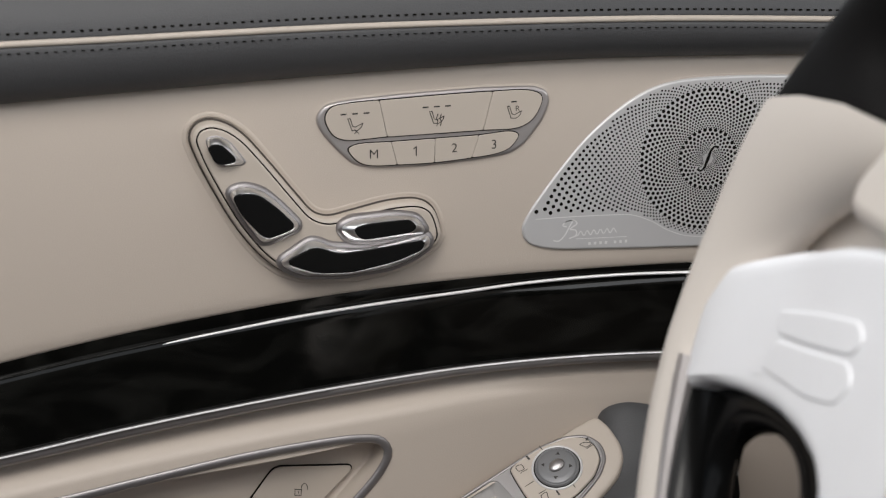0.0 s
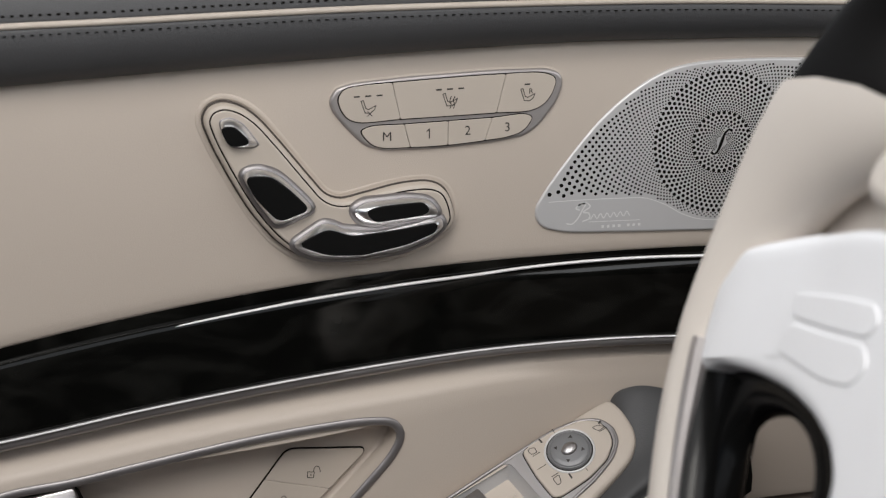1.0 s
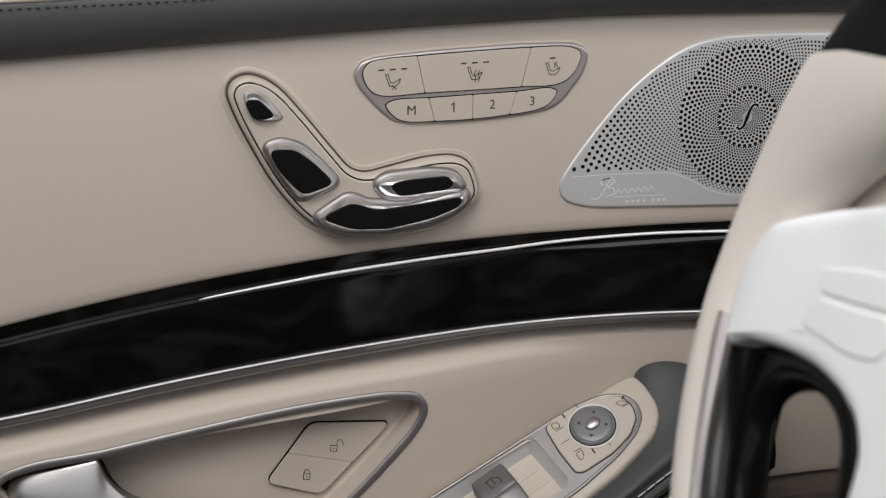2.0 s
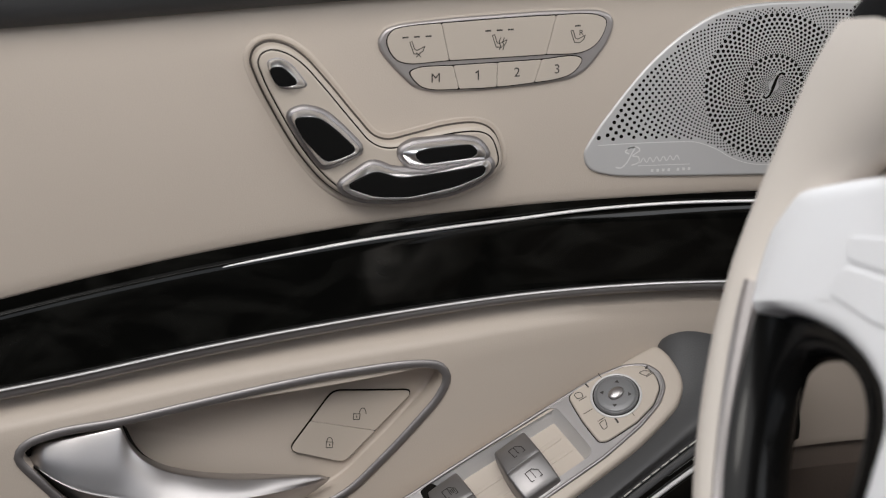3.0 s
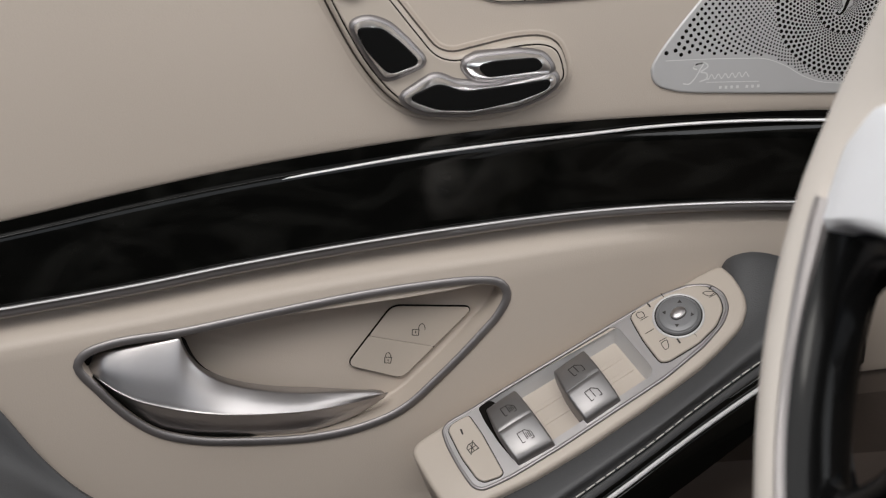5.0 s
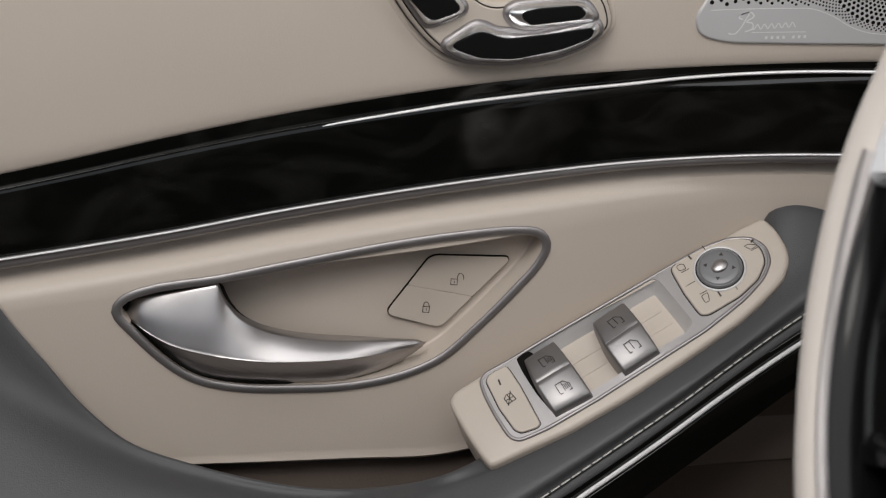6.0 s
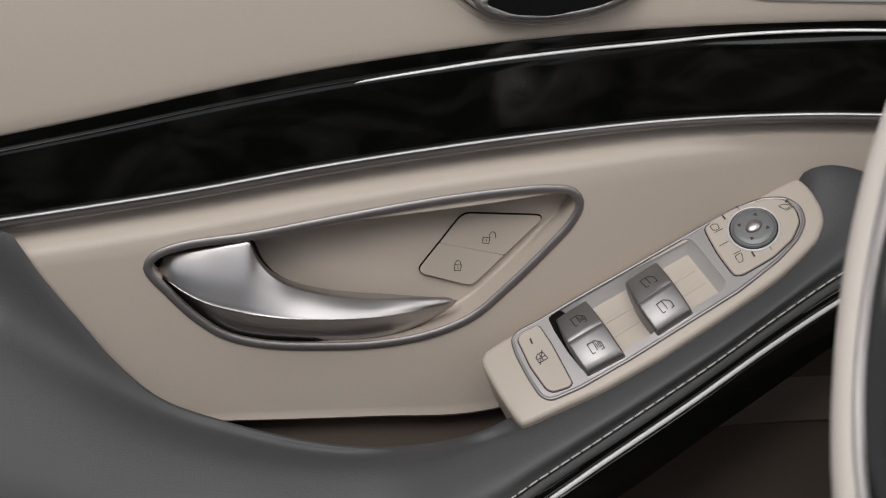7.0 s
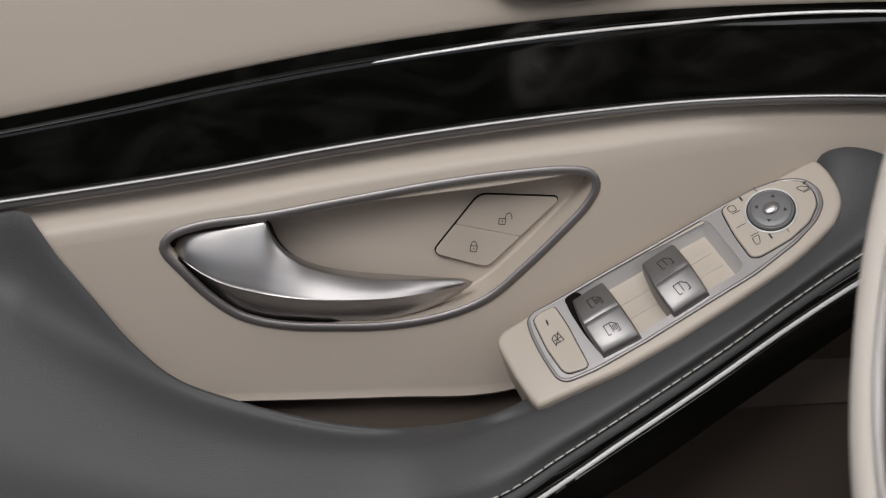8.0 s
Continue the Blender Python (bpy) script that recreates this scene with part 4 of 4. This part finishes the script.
part("knob_rim", frame_ring(disc(11.7), CON, 2.3, 1.6, 1.6), KNOB_GREY, console, "dark satin knob rim")
knob = part("mirror_knob", slab(disc(10.8), CON, 0, 4.2, 1.6, 0.3), KNOB_GREY, console, "grey round mirror adjuster knob")
dimple = bmesh.new()
rings(dimple, [[CON.at((71.1 + r * 1.1 * math.cos(t), 3.4 + r * 0.85 * math.sin(t)), h) for t in np.linspace(0, 2 * math.pi, 20, endpoint=False)] for r, h in ((4.3, 4.0), (4.0, 4.9), (3.0, 5.6), (1.3, 6.0))])
part("pip", dimple, SILVER, knob, "small bright centre pip")
arrows = bmesh.new()
for t in (0.75, 2.32, 3.9, 5.46):
    d, s = np.array((math.cos(t), math.sin(t))), np.array((-math.sin(t), math.cos(t)))
    c = np.array((71.0, 3.4)) + d * 6.9
    arrows.faces.new([arrows.verts.new(CON.at(q, 4.62)) for q in (c + d * 1.4, c - d * 0.5 + s * 1.2, c - d * 0.5 - s * 1.2)])
part("arrow_marks", arrows, INK, knob, "four dark printed arrows")

# ---- steering wheel ----
LEAN = radians(19.4)
WH = Plane((65.6, -395.0, 840.0), (0, 1, 0), (math.sin(LEAN), 0, math.cos(LEAN)), (-math.cos(LEAN), 0, math.sin(LEAN)))
steering_wheel = thing("steering_wheel", "beige and black leather steering wheel with silver spokes", "steering wheel")


def rim(t0, t1, n, swell, r=15.5, big=181.0, joint=None, crown=0.0):
    """A stretch of the rim; swell widens it towards the hub, crown thickens its outer shoulder away from the joint."""
    bm = bmesh.new()
    loops = []
    for t in np.linspace(radians(t0), radians(t1), n):
        k = swell(math.degrees(t))
        loop = []
        for u in np.linspace(0, 2 * math.pi, 20, endpoint=False):
            d = r * math.cos(u)
            d = d - k * max(0.0, -math.cos(u)) ** 1.5
            rad = big + d
            lean = 0.0
            if joint is not None:
                lean = radians(0.25) * (big + r - rad) * max(0.0, 1 - abs(math.degrees(t) - joint) / 28) * (1 if joint < 90 else -1)
            s = t + lean
            full = crown * np.interp(abs(math.degrees(t) - (joint or 0)), (0, 28, 36, 62), (0, 1, 1, 0.2)) * max(0.0, math.sin(u)) * max(0.0, math.cos(u) + 0.35)
            loop.append(WH.at((rad * math.cos(s), rad * math.sin(s)), (r + 1.5) * math.sin(u) * (1 + 0.004 * k) + full))
        loops.append(loop)
    rings(bm, loops, cap=True, cap_first=True)
    return bm


hump = lambda t: 60 * math.exp(-((t - 18) / 12.0) ** 2) + 60 * math.exp(-((t - 162) / 12.0) ** 2)
part("rim_upper", rim(19, 161, 80, lambda t: 0.5 * hump(t), 15.0, joint=19), WHEEL_BLACK, steering_wheel, "black leather upper rim")
part("rim_side", rim(-100, 19, 110, hump, joint=19, crown=4.4), WHEEL_BEIGE, steering_wheel, "beige leather rim with thumb rest")
part("rim_side", rim(161, 260, 90, hump, joint=161, crown=4.4), WHEEL_BEIGE, steering_wheel, "beige leather rim with thumb rest")
arc = lambda r, h, a, b, n=50: [WH.at((r * math.cos(radians(t)), r * math.sin(radians(t))), h) * 1000 for t in np.linspace(a, b, n)]


def sleeve(t0, t1, n, u0, u1, r=16.7, big=181.0):
    """A thin cover on the hub side of the rim."""
    bm = bmesh.new()
    rings(bm, [[WH.at(((big + r * math.cos(u)) * math.cos(t), (big + r * math.cos(u)) * math.sin(t)), (r + 1.6) * math.sin(u)) for t in np.linspace(radians(t0), radians(t1), n)] for u in np.linspace(radians(u0), radians(u1), 16)], closed=False, cap=False)
    return bm


part("rim_liner", sleeve(-12, -100, 70, 128, 250), SPOKE_BLACK, steering_wheel, "glossy black liner inside the rim")
u = radians(126)
part("rim_inlay", tube(arc(181 + 16.5 * math.cos(u), 18.1 * math.sin(u), -11, -100, 70), 2.2, 8, taper=1 + 1.0 * np.exp(-np.linspace(0, 7, 70) ** 2)), DULL, steering_wheel, "silver inlay line along the rim")
half = [(166, -46), (170, -30), (173, -12), (164, 6), (134, 22), (106, 32), (80, 38), (40, 40), (0, 42)]
low = [(0, -122), (38, -118), (56, -100), (61, -70), (66, -47), (76, -38), (92, -33.5), (112, -32), (137, -34), (155, -38)]


def spoke_mesh(outline):
    """A spoke that swells where it meets the rim."""
    def top(q):
        k = min(1.0, max(0.0, (abs(q[0]) - 122) / 42))
        return 7.5 + 8.5 * k * k * (3 - 2 * k)
    bm = bmesh.new()
    loops = [[WH.at(q, -9) for q in outline]]
    for d, drop in ((0, 7.0), (0.3, 4.0), (1.2, 1.8), (3.0, 0.5), (5.0, 0.0)):
        loops.append([WH.at(q, top(q) - drop) for q in inset(outline, d)])
    base = inset(outline, 5.0)
    mid = np.array((np.sign(base[:, 0].mean()) * 70.0, 0.0))
    for k in (0.08, 0.16, 0.24, 0.32, 0.45, 0.6, 0.75, 0.9):
        loops.append([WH.at(q, top(q)) for q in base * (1 - k) + mid * k])
    rings(bm, loops)
    return bm


for side in (1, -1):
    o = np.array([(a * side, b) for a, b in half + low])
    o = even(spline(rounded(o, 4, 4), 170, True), 2.0)
    spoke = part("spoke", spoke_mesh(o), WHEEL_SILVER, steering_wheel, "satin silver spoke with keys")
    for q, h in (([(130, 0), (104, 7), (77, 12), (71, 7), (75, 0), (100, -4.5), (124, -8)], 8.3), ([(124, -9.5), (100, -6), (75, -1.5), (68, -8), (74, -17), (92, -21), (130, -22)], 8.15)):
        k = even(rounded([(a * side, b) for a, b in q], 4, 4), 1.5)
        part("key", slab(k, WH, 4, h, 1.0), WHEEL_SILVER, spoke, "silver spoke key")
    web = [(168, 78), (120, 84), (92, 74), (88, 44), (100, 26), (139, 12), (164, 0), (170, 40)]
    part("web", slab(even(rounded([(a * side, b) for a, b in web], 6, 4), 2.0), WH, -20, -12, 3.0), WHEEL_BEIGE, steering_wheel, "beige leather web between rim and hub")
    ring = [(172, -62), (169, -50), (160, -40), (137, -34), (108, -32), (84, -34), (70, -42), (64, -62), (66, -92), (84, -116), (112, -128), (140, -120), (160, -94)]
    hole = [(141, -76), (143, -62), (138, -51), (127, -44.5), (112, -41), (98, -43), (86, -52), (79, -70), (79, -92), (92, -110), (108, -119), (124, -112), (135, -94)]
    ro, rh = spline([(a * side, b) for a, b in ring], 100, True), spline([(a * side, b) for a, b in hole], 100, True)
    mix = lambda k: ro * (1 - k) + rh * k
    bm = bmesh.new()
    rings(bm, [[WH.at(q, h) for q in mix(k)] for k, h in ((0, -24), (0, 1), (0.05, 3), (0.15, 3.4), (0.6, 3.2), (0.9, 1), (1.0, -2), (1.0, -6))], cap=False)
    part("spoke_frame", bm, SPOKE_BLACK, steering_wheel, "glossy black frame of the lower spoke opening")
part("lower_spoke", tube(arc(120, -4, -62, -118, 20), 9, 10), WHEEL_SILVER, steering_wheel, "silver lower spoke")
o = [(0, 86), (60, 84), (92, 78), (102, 64), (108, 53), (106, 43), (84, 39), (52, 36), (32, 12), (28, -30), (20, -58), (0, -70)]
o = even(spline(o + [(-a, b) for a, b in o[-2:0:-1]], 160, True), 2.0)
part("airbag_cover", slab(o, WH, -20, 12, 7), WHEEL_BEIGE, steering_wheel, "beige airbag cover on the hub")
hub = bmesh.new()
bmesh.ops.create_cone(hub, cap_ends=True, segments=32, radius1=0.055, radius2=0.04, depth=0.66, matrix=Matrix.Translation(WH.at((0, 0), -350)) @ WH.n.to_track_quat("Z", "Y").to_matrix().to_4x4())
part("column", hub, DARK, steering_wheel, "dark steering column shroud")

# ---- the rest of the cabin, plain ----
tagged(part("floor", box((-1.3, -1.56, 0.20), (0.9, 0.10, 0.255)), BROWN), "dark brown carpeted cabin floor", "floor", kind="structure")
tagged(part("wall_far", box((-1.3, -1.56, 0.255), (0.9, -1.50, 0.96)), DARK), "dark trim of the opposite door", "wall", kind="structure")
# out of view; added to keep windscreen light off the lower door
tagged(part("dashboard", box((0.30, -1.50, 0.50), (0.70, 0.045, 0.93), 0.04), DASH), "unseen brown dashboard block added to shade the lower door", "dashboard", kind="structure")
tagged(part("wall_front", box((0.70, -1.50, 0.255), (0.76, 0.10, 0.98)), DARK), "dark dashboard wall under the windscreen", "wall", kind="structure")
tagged(part("wall_back", box((-1.3, -1.50, 0.255), (-1.24, 0.10, 1.0)), DARK), "dark rear seat wall", "wall", kind="structure")
tagged(part("wall_near", box((-1.24, 0.055, 0.255), (-0.952, 0.10, 0.96)), DARK), "dark trim behind the door", "wall", kind="structure")
tagged(part("wall_corner", box((0.452, 0.055, 0.255), (0.70, 0.10, 0.96)), DARK), "dark trim ahead of the door", "wall", kind="structure")
bm = bmesh.new()
for lo, hi in (((-1.3, -1.56, 1.40), (-0.80, 0.10, 1.44)), ((0.20, -1.56, 1.40), (0.76, 0.10, 1.44)), ((-0.80, -1.56, 1.40), (0.20, -1.05, 1.44)), ((-0.80, -0.18, 1.40), (0.20, 0.10, 1.44))):
    b = box(lo, hi)
    me = bpy.data.meshes.new("tmp")
    b.to_mesh(me)
    b.free()
    bm.from_mesh(me)
    bpy.data.meshes.remove(me)
tagged(part("ceiling", bm, CLOTH), "light cloth headliner round a glass roof opening", "ceiling", kind="structure")
for i, (x, y) in enumerate(((-0.95, 0.07), (0.5, 0.07), (-0.95, -1.53), (0.5, -1.53))):
    tagged(part(f"pillar_{i + 1}", box((x - 0.05, y - 0.02, 0.96), (x + 0.05, y + 0.02, 1.40), 0.008), CLOTH), "light cloth covered roof pillar", "pillar", kind="structure")
